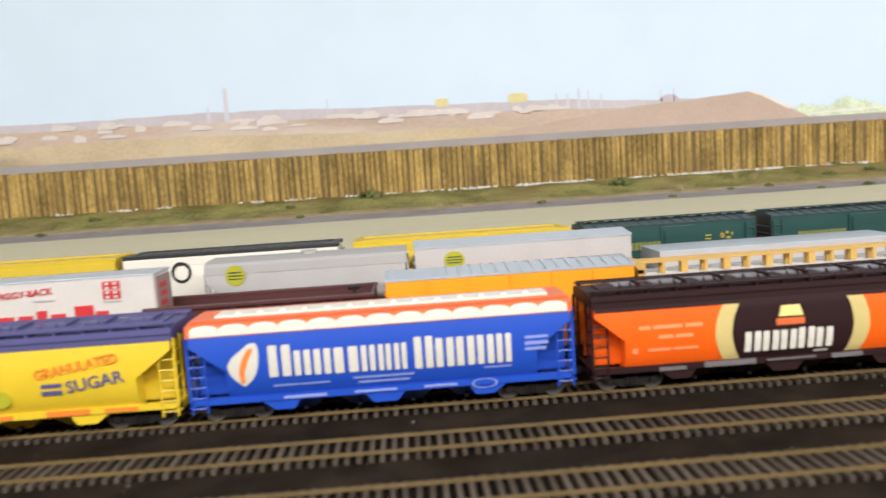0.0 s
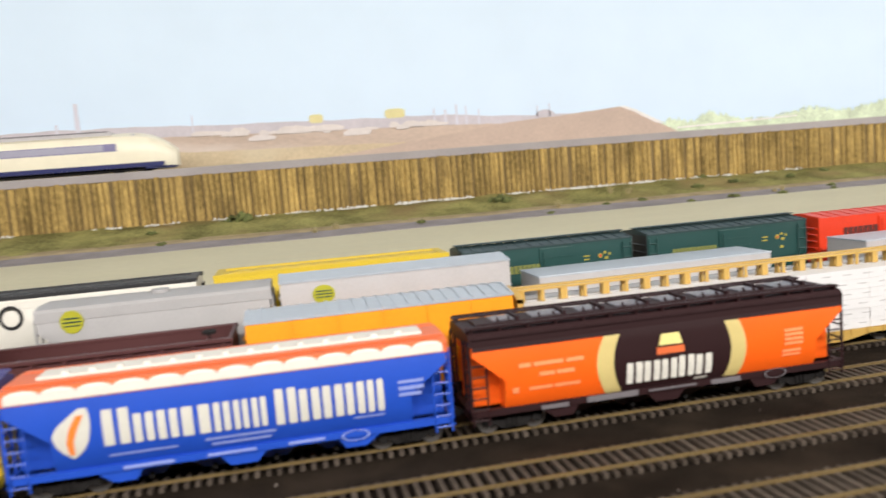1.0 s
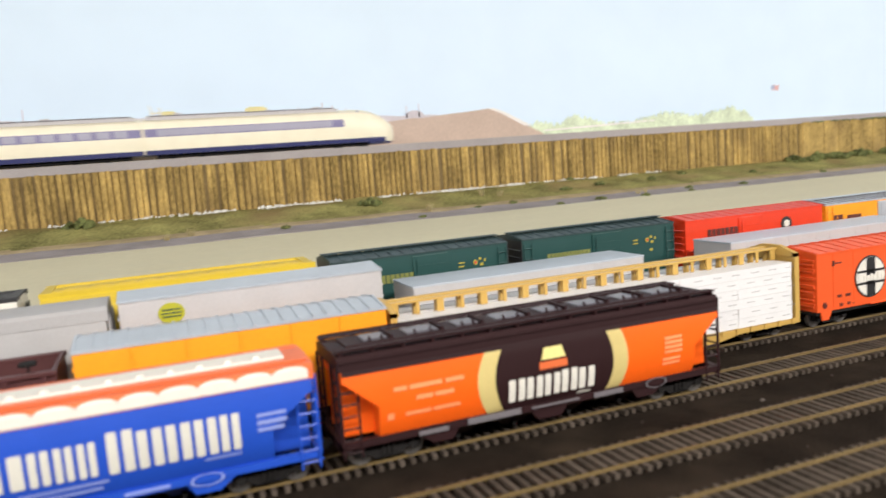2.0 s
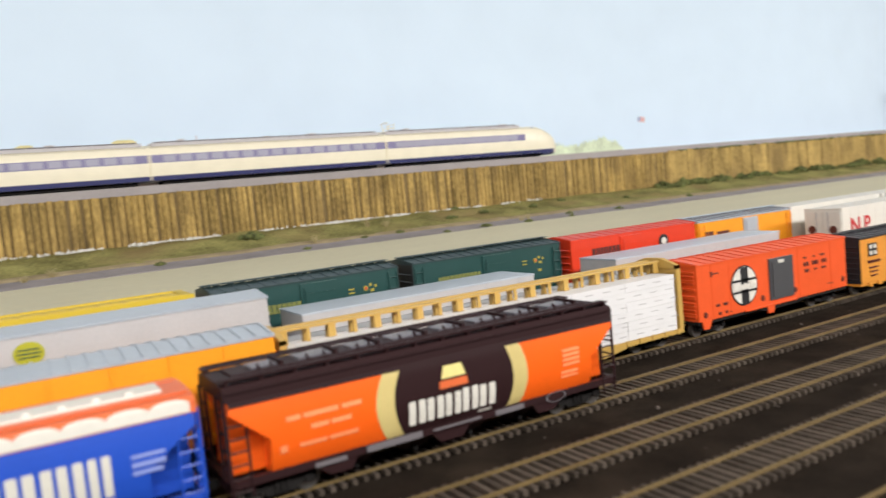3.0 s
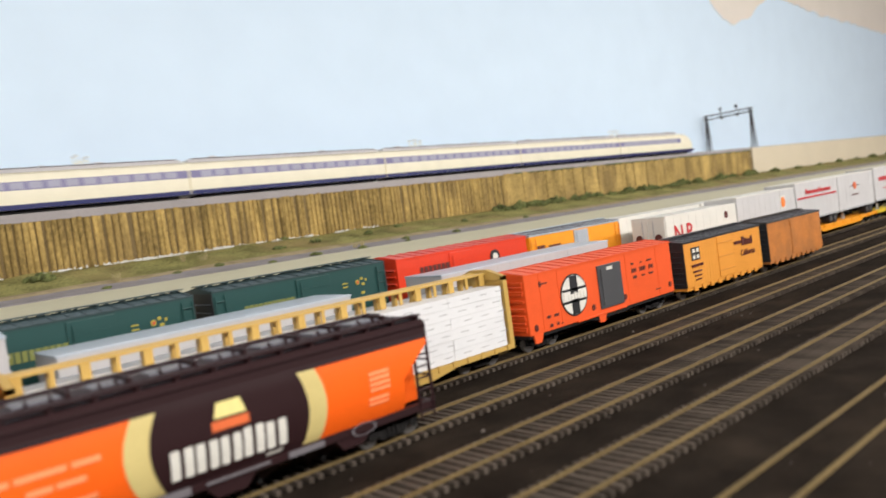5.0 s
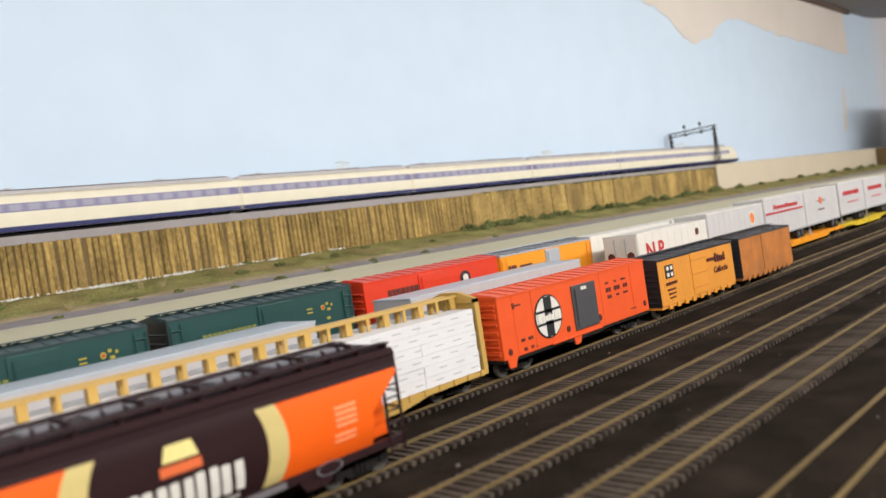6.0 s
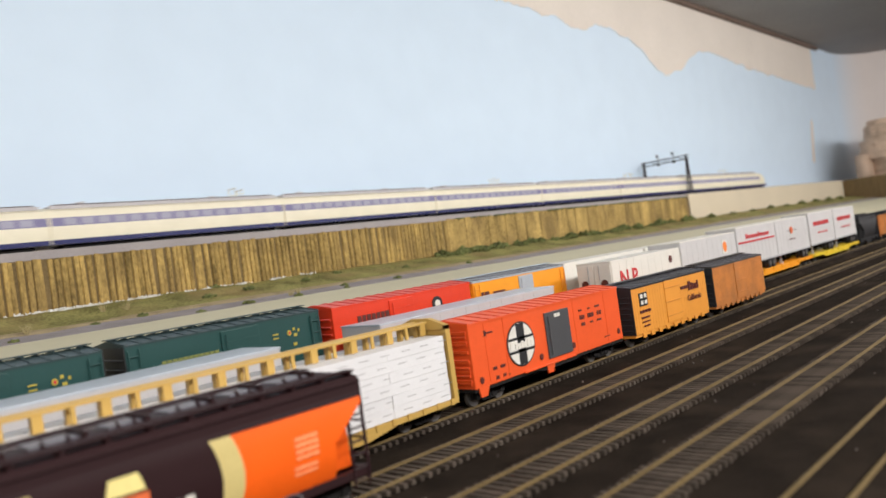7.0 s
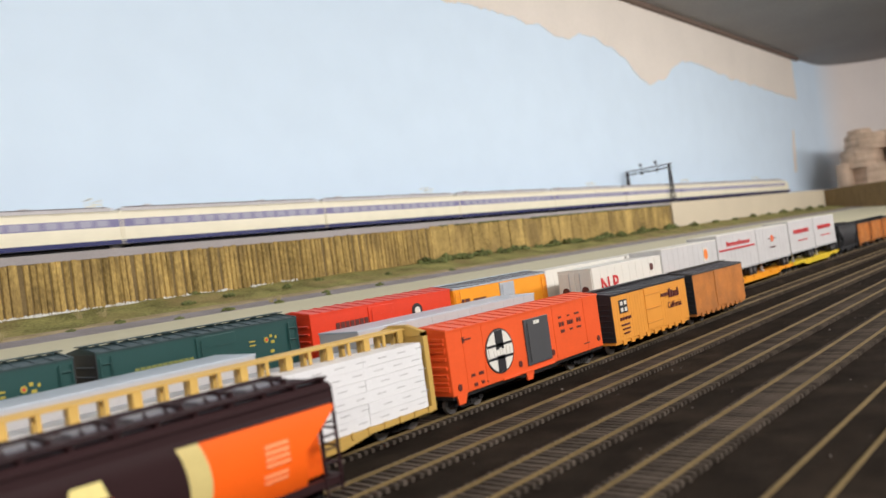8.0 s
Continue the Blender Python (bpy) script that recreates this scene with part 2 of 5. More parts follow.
def rod(bm, p, q, r, n=6, r2=None, mi=0):
    p, q = V(*p), V(*q)
    d = (q - p).normalized()
    s = d.orthogonal().normalized()
    w = d.cross(s)
    rings = []
    for c, rad in ((p, r), (q, r if r2 is None else r2)):
        rings.append([bm.verts.new(c + (s * math.cos(2 * math.pi * i / n) + w * math.sin(2 * math.pi * i / n)) * rad * U) for i in range(n)])
    fs = [bm.faces.new(list(reversed(rings[0]))), bm.faces.new(rings[1])]
    for i in range(n):
        fs.append(bm.faces.new((rings[0][i], rings[0][(i + 1) % n], rings[1][(i + 1) % n], rings[1][i])))
    for f in fs:
        f.material_index = mi
    return bm


def loft(bm, rings, mi=0, caps=True):
    """Join rings of equal length, each a list of (x, y, z)."""
    vs = [[bm.verts.new(V(*p)) for p in r] for r in rings]
    n = len(vs[0])
    fs = []
    for a, b in zip(vs, vs[1:]):
        for i in range(n):
            fs.append(bm.faces.new((a[i], a[(i + 1) % n], b[(i + 1) % n], b[i])))
    if caps:
        fs += [bm.faces.new(list(reversed(vs[0]))), bm.faces.new(vs[-1])]
    for f in fs:
        f.material_index = mi
    return bm


def mesh_of(name, bm, mats, smooth=False):
    bmesh.ops.recalc_face_normals(bm, faces=bm.faces)
    me = bpy.data.meshes.new(name)
    bm.to_mesh(me)
    bm.free()
    for m in mats if isinstance(mats, (list, tuple)) else [mats]:
        me.materials.append(m)
    if smooth:
        for p in me.polygons:
            p.use_smooth = True
        me.set_sharp_from_angle(angle=radians(38))
    return me


def part(name, bm, material, parent=None, label="", smooth=False, at=None):
    ob = new(name, mesh_of(name, bm, material, smooth))
    if parent:
        ob.parent = parent
    if at is not None:
        ob.matrix_basis = at
    if label:
        ob["label"] = label
    return ob


def thing(name, label, category, group="", x=0, y=0, z=0, rz=0):
    ob = new(name)
    ob.empty_display_size = 0.01
    ob.matrix_basis = pose(x * U, y * U, z * U, 0, 0, rz)
    return tagged(ob, label, category, group)


def B():
    return bmesh.new()


def structure(name, bm, material, label, category="", smooth=False):
    ob = part(name, bm, material, None, "", smooth)
    return tagged(ob, label, category or name.split("_")[0], kind="structure")


# ---- railway ----
Y_TRACK = {"upper": 512, "a": 0, "b": 52, "c": 102, "d": 156, "f": -51, "g": -98, "h": -146.5}
LIFT = {"upper": 131, "a": 0, "b": 0, "c": 4, "d": 11, "f": 0, "g": 0, "h": 0}


def wheelset(bogie, x):
    for side in (-1, 1):
        bm = B()
        rod(bm, (x, side * 7.0, 5), (x, side * 9.2, 5), 5, 18)
        part("wheel", bm, M["wheel"], bogie, "dull steel wheel", True)
    bm = B()
    rod(bm, (x, -7, 5), (x, 7, 5), 1.2, 8)
    part("axle", bm, M["truck"], bogie)


def trucks(car, length, inset=19):
    for x in (inset, length - inset):
        bm = B()
        box(bm, x - 3, x + 3, -9, 9, 5.5, 9.5)
        bogie = part("bogie", bm, M["truck"], car, "black two-axle bogie")
        for side in (-1, 1):
            bm = B()
            y0, y1 = sorted((side * 9.6, side * 11.6))
            prism(bm, [(x - 13, 4), (x - 13, 8), (x - 6, 9.2), (x - 3, 10), (x + 3, 10), (x + 6, 9.2), (x + 13, 8), (x + 13, 4), (x + 8, 4.4), (x + 5, 2.2), (x - 5, 2.2), (x - 8, 4.4)], y0, y1)
            for wx in (x - 10, x + 10):
                rod(bm, (wx, side * 9, 5.2), (wx, side * 12.6, 5.2), 1.8, 8)
            for k in (-2, 0, 2):
                rod(bm, (x + k, side * 11.9, 3.2), (x + k, side * 11.9, 7.8), 0.8, 6)
            part("sideframe", bm, M["truck"], bogie)
        wheelset(bogie, x - 10)
        wheelset(bogie, x + 10)


def couplers(car, length):
    for x, s in ((0, -1), (length, 1)):
        bm = B()
        box(bm, min(x, x + s * 3.5), max(x, x + s * 3.5), -1.2, 1.2, 7.0, 9.2)
        box(bm, min(x + s * 3, x + s * 5.4), max(x + s * 3, x + s * 5.4), -2.2, 1.4, 6.4, 9.8, bevel=0.4)
        part("coupler", bm, M["truck"], car)


def ladder(car, x, y, z0, z1, material, face="side", w=6, rungs=6):
    bm = B()
    ends = ((x - w / 2, y), (x + w / 2, y)) if face == "side" else ((x, y - w / 2), (x, y + w / 2))
    for ex, ey in ends:
        rod(bm, (ex, ey, z0), (ex, ey, z1), 0.45, 5)
    for k in range(rungs):
        z = z0 + (k + 0.5) * (z1 - z0) / rungs
        rod(bm, (ends[0][0], ends[0][1], z), (ends[1][0], ends[1][1], z), 0.4, 5)
    return part("ladder", bm, material, car)


def bars(car, name, y, rows, material, thick=0.25):
    """Flat lettering bars (x0, x1, z0, z1) on a side that faces -y."""
    for x0, x1, z0, z1 in rows:
        bm = B()
        box(bm, x0, x1, y - thick, y + 0.3, z0, z1)
        part(name, bm, material, car)


def disc(car, name, x, z, rx, rz, y, material, thick=0.3, n=28, inner=0.0, label=""):
    bm = B()
    if inner:
        loft_ring = []
        for k in range(n):
            a = 2 * math.pi * k / n
            loft_ring.append((math.cos(a), math.sin(a)))
        for k in range(n):
            (c0, s0), (c1, s1) = loft_ring[k], loft_ring[(k + 1) % n]
            quad = [(x + rx * c0, z + rz * s0), (x + rx * c1, z + rz * s1), (x + rx * inner * c1, z + rz * inner * s1), (x + rx * inner * c0, z + rz * inner * s0)]
            bm.faces.new([bm.verts.new(V(px, y - thick, pz)) for px, pz in quad])
    else:
        prism(bm, [(x + rx * math.cos(2 * math.pi * k / n), z + rz * math.sin(2 * math.pi * k / n)) for k in range(n)], y - thick, y + 0.3)
    return part(name, bm, material, car, label)


def words(car, name, text, x, z, size, y, material, width=1.0, slope=0.0):
    """Raised lettering on a side that faces -y, in the built-in font; x, z: the lower left corner."""
    cu = bpy.data.curves.new(name, "FONT")
    cu.body, cu.size, cu.extrude, cu.resolution_u, cu.offset = text, size * U, 0.12 * U, 2, 0.012 * size * U
    tmp = bpy.data.objects.new(name, cu)
    me = bpy.data.meshes.new_from_object(tmp)
    bpy.data.objects.remove(tmp)
    me.materials.clear()
    me.materials.append(material)
    ob = new(name, me)
    ob.parent = car
    ob.matrix_basis = Matrix.Translation(V(x, y - 0.2, z)) @ Euler((radians(90), radians(-slope), 0)).to_matrix().to_4x4() @ Matrix.Diagonal((width, 1, 1, 1))
    return ob


# side sheet of a round-sided hopper: half width at a height
HOPPER = [(11, 14.6), (14, 16.6), (20, 18.0), (24, 18.4), (27, 18.5), (35, 18.2), (39, 17.4)]


def hopper_y(z):
    return -np.interp(z, [p[0] for p in HOPPER], [p[1] for p in HOPPER])


def wrap(car, name, outline, material, label="", lift=0.25):
    """A thin sheet that follows the curved side: outline(z) gives (x0, x1) at a height."""
    bm = B()
    zs = np.linspace(outline[0][0], outline[-1][0], 15)
    cols = []
    for z in zs:
        x0 = float(np.interp(z, [o[0] for o in outline], [o[1] for o in outline]))
        x1 = float(np.interp(z, [o[0] for o in outline], [o[2] for o in outline]))
        y = float(hopper_y(z)) - lift
        cols.append((bm.verts.new(V(x0, y, z)), bm.verts.new(V(x1, y, z)), bm.verts.new(V(x0, y + 0.2, z)), bm.verts.new(V(x1, y + 0.2, z))))
    for a, b in zip(cols, cols[1:]):
        bm.faces.new((a[0], a[1], b[1], b[0]))
        bm.faces.new((a[2], b[2], b[3], a[3]))
        bm.faces.new((a[0], b[0], b[2], a[2]))
        bm.faces.new((a[1], a[3], b[3], b[1]))
    return part(name, bm, material, car, label, True)


def name_bar(car, x, w, z0, z1, material, lift=0.3):
    """Two plain upright bars of a row that stands for a brand word."""
    a, b = x, x + w - 0.3
    t = (b - a) * 0.40
    for p, q in ((a, a + t), (b - t, b)):
        wrap(car, "name_bar", [(z0, p + 0.2, q - 0.2), (z0 + 0.5, p, q), (z1 - 0.5, p, q), (z1, p + 0.2, q - 0.2)], material, "", lift)


def slim_roof_gear(car, L, eave, walk_mat):
    """Low hatch trough between two raised edge walks."""
    bm = B()
    box(bm, 6, L - 6, -7, 7, eave + 5.6, eave + 6.2, bevel=0.3)
    trough = part("hatch_trough", bm, walk_mat, car)
    for k in range(10):
        c = 10 + (k + 0.5) * (L - 20) / 10
        bm = B()
        box(bm, c - 5, c + 5, -5.5, 5.5, eave + 6.1, eave + 6.5, bevel=0.15)
        part("hatch_lid", bm, walk_mat, trough)
    for sy in (-1, 1):
        for y0, y1, z1 in ((15.2, 16.6, 6.7), (9.6, 10.4, 6.5)):
            bm = B()
            box(bm, 0.5, L - 0.5, min(sy * y0, sy * y1), max(sy * y0, sy * y1), eave + 4.6, eave + z1, bevel=0.15)
            part("roof_walk", bm, walk_mat, car)
    for xe in (1.0, L - 6.0):
        bm = B()
        box(bm, xe, xe + 5, -16.4, 16.4, eave + 5.4, eave + 6.6, bevel=0.2)
        part("end_platform", bm, walk_mat, car)


def roof_gear(car, L, eave, hatch, walk_mat, trough=None, rows=(11.4, 13.2, 15.0)):
    """Hatch trough with lids, and roof walks on brackets along both eaves of a hopper."""
    if trough:
        bm = B()
        box(bm, 11, L - 9, -6.5, 6.5, eave + 5.6, eave + 6.9, bevel=0.5)
        strip = part("hatch_trough", bm, trough, car)
        for k in range(14):
            c = 16 + (k + 0.5) * (L - 30) / 14
            bm = B()
            rod(bm, (c, -4.6, eave + 6.7), (c, -4.6, eave + 8.0), 1.9, 10, 1.2)
            part("hatch_lid", bm, hatch, strip, "", True)
        for sy in (-1, 1):
            bm = B()
            box(bm, 2, L - 2, min(sy * 8.6, sy * 12.4), max(sy * 8.6, sy * 12.4), eave + 5.5, eave + 6.2, bevel=0.2)
            part("roof_walk", bm, walk_mat, car)
        return
    bm = B()
    box(bm, 7, L - 7, -7.5, 7.5, eave + 5.6, eave + 6.8, bevel=0.4)
    part("hatch_trough", bm, trough or walk_mat, car)
    n = 8
    for k in range(n):
        c = 10 + (k + 0.5) * (L - 20) / n
        w = (L - 20) / n * (0.34 if k % 2 else 0.25)
        bm = B()
        w *= 1.18 if trough else 1.0
        box(bm, c - w, c + w, -4.9, 4.9, eave + 6.6, eave + 7.5, bevel=0.4)
        lid = part("hatch_lid", bm, hatch, car)
        bm = B()
        box(bm, c + w + 0.4, c + w + 1.6, -6.8, 6.8, eave + 6.7, eave + 8.4)
        part("hatch_clamp", bm, walk_mat, lid)
        for q in (-0.5, 0.5):
            bm = B()
            rod(bm, (c + q * w, -5.8, eave + 7.0), (c + q * w, -4.2, eave + 8.2), 0.5, 6)
            part("lid_latch", bm, walk_mat, lid)
    for sy in (-1, 1):
        bm = B()
        box(bm, 1.2, L - 1.2, min(sy * 17.2, sy * 18.15), max(sy * 17.2, sy * 18.15), eave + 2.7, eave + 3.4, bevel=0.2)
        part("roof_ledge", bm, walk_mat, car)
        for yy in rows:
            bm = B()
            box(bm, 1, L - 1, sy * yy - 0.55, sy * yy + 0.55, eave + 6.3, eave + 6.9)
            part("roof_walk", bm, walk_mat, car)
        for k in range(15):
            c = 3 + k * (L - 6) / 14
            bm = B()
            box(bm, c - 0.6, c + 0.6, min(sy * (rows[0] - 0.8), sy * (rows[2] + 1)), max(sy * (rows[0] - 0.8), sy * (rows[2] + 1)), eave + 4.4, eave + 6.4)
            part("walk_bracket", bm, walk_mat, car)
        bm = B()
        rod(bm, (2, sy * (rows[2] + 1.2), eave + 6.9), (L - 2, sy * (rows[2] + 1.2), eave + 6.9), 0.45, 6)
        part("walk_rail", bm, walk_mat, car)


def covered_hopper(label, x0, length, track, side, roof, sill, frame_mat, eave=39.0, taper=15, group="freight cars", bays=4, hatch=None, scallop=None, plain=False, walk_mat=None, slim=False):
    car = thing("covered_hopper", label, "hopper car", group, x0, Y_TRACK[track], LIFT[track])
    L = length
    bm = B()
    rings = []
    for z, hw in HOPPER:
        t = taper * max(0.0, min(1.0, (35 - z) / 11)) + 2
        rings.append([(t, -hw, z), (L - t, -hw, z), (L - t, hw, z), (t, hw, z)])
    loft(bm, rings)
    part("body", bm, side, car, "", True)
    # roof: rises from the eaves to a flat crown
    bm = B()
    prof = [(-17.7, eave), (-17.4, eave + 3.8), (-16.2, eave + 5.0), (-9, eave + 5.8), (9, eave + 5.8), (16.2, eave + 5.0), (17.4, eave + 3.8), (17.7, eave)]
    loft(bm, [[(x, y, z) for y, z in prof] for x in (1.0, L - 1.0)])
    roof_ob = part("roof", bm, roof, car, "", True)
    if scallop:
        for side_y in (-1, 1):
            n = 13
            for k in range(n):
                c = 3 + (k + 0.5) * (L - 6) / n
                bm = B()
                w = (L - 6) / n * 0.5
                cols = []
                for q in range(13):
                    u = -math.cos(q * math.pi / 12)
                    high = eave + 2.6 + 2.1 * math.sqrt(max(0.0, 1 - u * u)) ** 0.8
                    col = []
                    for pz in np.linspace(eave + 0.2, high, 6):
                        py = float(np.interp(pz, [eave, eave + 3.8, eave + 5.0, eave + 5.8], [17.7, 17.4, 16.2, 9.0]))
                        col.append(bm.verts.new(V(c + u * w, side_y * (py + 0.3), float(pz) + 0.2)))
                    cols.append(col)
                for ca, cb in zip(cols, cols[1:]):
                    for q in range(5):
                        bm.faces.new((ca[q], cb[q], cb[q + 1], ca[q + 1]))
                part("white_scallop", bm, scallop, roof_ob)
    # hatch trough with lids
    if plain:
        bm = B()
        rod(bm, (L / 2, 0, eave + 5.4), (L / 2, 0, eave + 7.2), 4.6, 16)
        part("hatch_lid", bm, roof, car, "", True)
    elif slim:
        slim_roof_gear(car, L, eave, walk_mat or frame_mat)
    else:
        roof_gear(car, L, eave, hatch or roof, walk_mat or frame_mat, scallop, (8.6, 9.6, 10.6) if scallop else (11.4, 13.2, 15.0))
    for sy in (-1, 1):
        bm = B()
        y0, y1 = sorted((sy * 13.5, sy * 16.5))
        box(bm, 0, L, y0, y1, 9.4, 12.0)
        part("side_sill", bm, sill, car)
    for xe, s in ((0, 1), (L, -1)):
        bm = B()
        box(bm, min(xe, xe + s * 2), max(xe, xe + s * 2), -16.5, 16.5, 8.4, 12)
        box(bm, min(xe, xe + s * 17), max(xe, xe + s * 17), -6, 6, 9.5, 11.5)
        part("end_sill", bm, sill, car)
        bm = B()
        for y in (-16.4, -8, 8, 16.4):
            rod(bm, (xe + s * 0.8, y, 11), (xe + s * 0.8, y, eave + 1), 0.65, 6)
        for z in (16, 22, 28, 34):
            rod(bm, (xe + s * 0.8, -16.4, z), (xe + s * 0.8, -8, z), 0.45, 5)
            rod(bm, (xe + s * 0.8, 8, z), (xe + s * 0.8, 16.4, z), 0.45, 5)
        part("end_cage", bm, frame_mat, car)
        ladder(car, xe + s * 4.5, -16.6, 6, 33, frame_mat, "side", 6.5, 6)
        for y in (-9, 9):
            bm = B()
            prism(bm, [(xe + s * 3.0, 12), (xe + s * (taper + 2.5), 12), (xe + s * (taper + 2.5), 24), (xe + s * 3.4, 34)], y - 0.5, y + 0.5)
            part("slope_brace", bm, side, car)
    for k in range(bays):
        c = 36 + (k + 0.5) * (L - 72) / bays
        bm = B()
        w = (L - 72) / bays * 0.5
        loft(bm, [[(c - w * 0.35, -6, 2.6), (c + w * 0.35, -6, 2.6), (c + w * 0.35, 6, 2.6), (c - w * 0.35, 6, 2.6)], [(c - w * 0.95, -14, 11), (c + w * 0.95, -14, 11), (c + w * 0.95, 14, 11), (c - w * 0.95, 14, 11)]])
        bay = part("discharge_bay", bm, sill, car)
        bm = B()
        rod(bm, (c, -9, 3.2), (c, 9, 3.2), 1.0, 8)
        part("outlet_pipe", bm, M["truck"], bay)
    for g0, g1, g2, g3 in ((30, 36, 44, 47), (L - 47, L - 44, L - 36, L - 30), (L / 2 - 9, L / 2 - 5, L / 2 + 5, L / 2 + 9)):
        bm = B()
        prism(bm, [(g0, 9.5), (g1, 5.2), (g2, 5.2), (g3, 9.5)], -15.8, -14.6)
        part("sill_gusset", bm, sill, car)
    trucks(car, L)
    couplers(car, L)
    return car


def boxcar(label, x0, length, track, side, roof, end=None, height=38.0, base=10.0, ribs=0, roof_panels=14, door=None, door_mat=None, category="boxcar", walkway=True, rib_every=0, sill_steps=0, half=18.0, roof_mat_ribs=None, name="boxcar", rib_high=0.45, door_z=None, door_ribs=6):
    car = thing(name, label, category, "freight cars", x0, Y_TRACK[track], LIFT[track])
    L, top = length, base + height - 3
    bm = B()
    box(bm, 0, L, -half, half, base, top, bevel=0.5)
    part("body", bm, side, car)
    bm = B()
    prof = [(-half - 0.4, top - 0.3), (-half - 0.4, top + 0.6), (0, top + 3.0), (half + 0.4, top + 0.6), (half + 0.4, top - 0.3)]
    loft(bm, [[(x, y, z) for y, z in prof] for x in (-0.4, L + 0.4)])
    roof_ob = part("roof", bm, roof, car)
    for k in range(roof_panels + 1):
        c = 0.6 + k * (L - 1.2) / roof_panels
        bm = B()
        rp = [(-half - 0.2, top + 0.6), (0, top + 3.0), (half + 0.2, top + 0.6)]
        loft(bm, [[(c - 0.55, y, z - 0.1) for y, z in rp] + [(c - 0.55, y, z + rib_high) for y, z in reversed(rp)], [(c + 0.55, y, z - 0.1) for y, z in rp] + [(c + 0.55, y, z + rib_high) for y, z in reversed(rp)]])
        part("roof_rib", bm, roof_mat_ribs or roof, roof_ob)
    if walkway:
        bm = B()
        for y in (-2.4, 0, 2.4):
            box(bm, -1.5, L + 1.5, y - 1.0, y + 1.0, top + 3.6, top + 4.1)
        for k in range(9):
            c = 3 + k * (L - 6) / 8
            box(bm, c - 0.5, c + 0.5, -3, 3, top + 2.8, top + 3.7)
        part("running_board", bm, roof, car)
    for xe, s in ((0, -1), (L, 1)):
        if end:
            bm = B()
            box(bm, min(xe, xe + s * 0.5), max(xe, xe + s * 0.5), -half + 0.1, half - 0.1, base + 0.2, top - 0.2)
            part("end_panel", bm, end, car)
        for k in range(7):
            z = base + 3 + k * (height - 8) / 7
            bm = B()
            rod(bm, (xe + s * 0.1, -half + 2, z), (xe + s * 0.1, half - 2, z), 0.9, 6)
            part("end_corrugation", bm, end or side, car)
    for k in range(ribs):
        c = (k + 1) * L / (ribs + 1)
        if door and door[0] - 1 < c < door[1] + 1:
            continue
        for sy in (-1, 1):
            bm = B()
            y0, y1 = sorted((sy * half, sy * (half + 0.55)))
            box(bm, c - 0.4, c + 0.4, y0, y1, base + 0.4, top - 0.6)
            part("side_rib", bm, side, car)
    if door:
        bm = B()
        d0, d1 = door_z or (base + 1.0, top - 1.2)
        box(bm, door[0], door[1], -half - 0.9, -half + 0.4, d0, d1, bevel=0.25)
        d = part("door", bm, door_mat or side, car)
        for k in range(door_ribs):
            z = d0 + 3 + k * (d1 - d0 - 4) / 6
            bm = B()
            box(bm, door[0] + 1, door[1] - 1, -half - 1.15, -half - 0.8, z, z + 0.4)
            part("door_rib", bm, door_mat or side, d)
        bm = B()
        rod(bm, (door[0] + 2.4, -half - 1.5, d0 + 2), (door[0] + 2.4, -half - 1.5, d1 - 2), 0.35, 5)
        part("door_bar", bm, door_mat or side, d)
        bm = B()
        box(bm, door[0] - (door[1] - door[0]), door[1] + 2, -half - 0.9, -half, base - 0.2, base + 0.8)
        part("door_track", bm, side, car)
    bm = B()
    box(bm, 2, L - 2, -4, 4, 6.5, base)
    box(bm, 0, L, -half + 0.8, half - 0.8, base - 1.8, base + 0.2)
    if sill_steps:
        n = sill_steps
        for k in range(n):
            c = 6 + (k + 0.5) * (L - 12) / n
            prism(bm, [(c - 3, base), (c - 2, base - 3), (c + 2, base - 3), (c + 3, base)], -half + 0.1, -half + 1.2)
    else:
        prism(bm, [(L * 0.32, base), (L * 0.40, base - 2.5), (L * 0.62, base - 2.5), (L * 0.70, base)], -half + 0.1, -half + 1.2)
    part("underframe", bm, side if sill_steps else M["truck"], car)
    for x in (3.8, L - 3.8) if name == "boxcar" else ():
        ladder(car, x, -half - 0.8, base - 4, base + height * 0.45 if walkway is False else top - 2, side, "side", 5.5, 6)
    trucks(car, L, 17)
    couplers(car, L)
    return car


def flatcar(label, x0, length, track, material, deck=11.0, name="flatcar"):
    car = thing(name, label, "flatcar", "freight cars", x0, Y_TRACK[track], LIFT[track])
    L = length
    bm = B()
    box(bm, 0, L, -16.5, 16.5, deck - 1.6, deck, bevel=0.3)
    part("deck", bm, material, car)
    for sy in (-1, 1):
        bm = B()
        y0, y1 = sorted((sy * 14.8, sy * 16.2))
        prism(bm, [(0, deck - 1.4), (L, deck - 1.4), (L, deck - 3.4), (L * 0.80, deck - 3.4), (L * 0.74, deck - 6.4), (L * 0.26, deck - 6.4), (L * 0.20, deck - 3.4), (0, deck - 3.4)], y0, y1)
        part("side_sill", bm, material, car)
        bm = B()
        for k in range(9):
            c = 4 + k * (L - 8) / 8
            box(bm, c - 1.2, c + 1.2, min(sy * 16.4, sy * 17.2), max(sy * 16.4, sy * 17.2), deck - 3.2, deck + 0.8)
        part("stake_pocket", bm, material, car)
    bm = B()
    box(bm, 2, L - 2, -4, 4, 5.5, deck - 1.5)
    part("centre_sill", bm, material, car)
    trucks(car, L, 17)
    couplers(car, L)
    return car


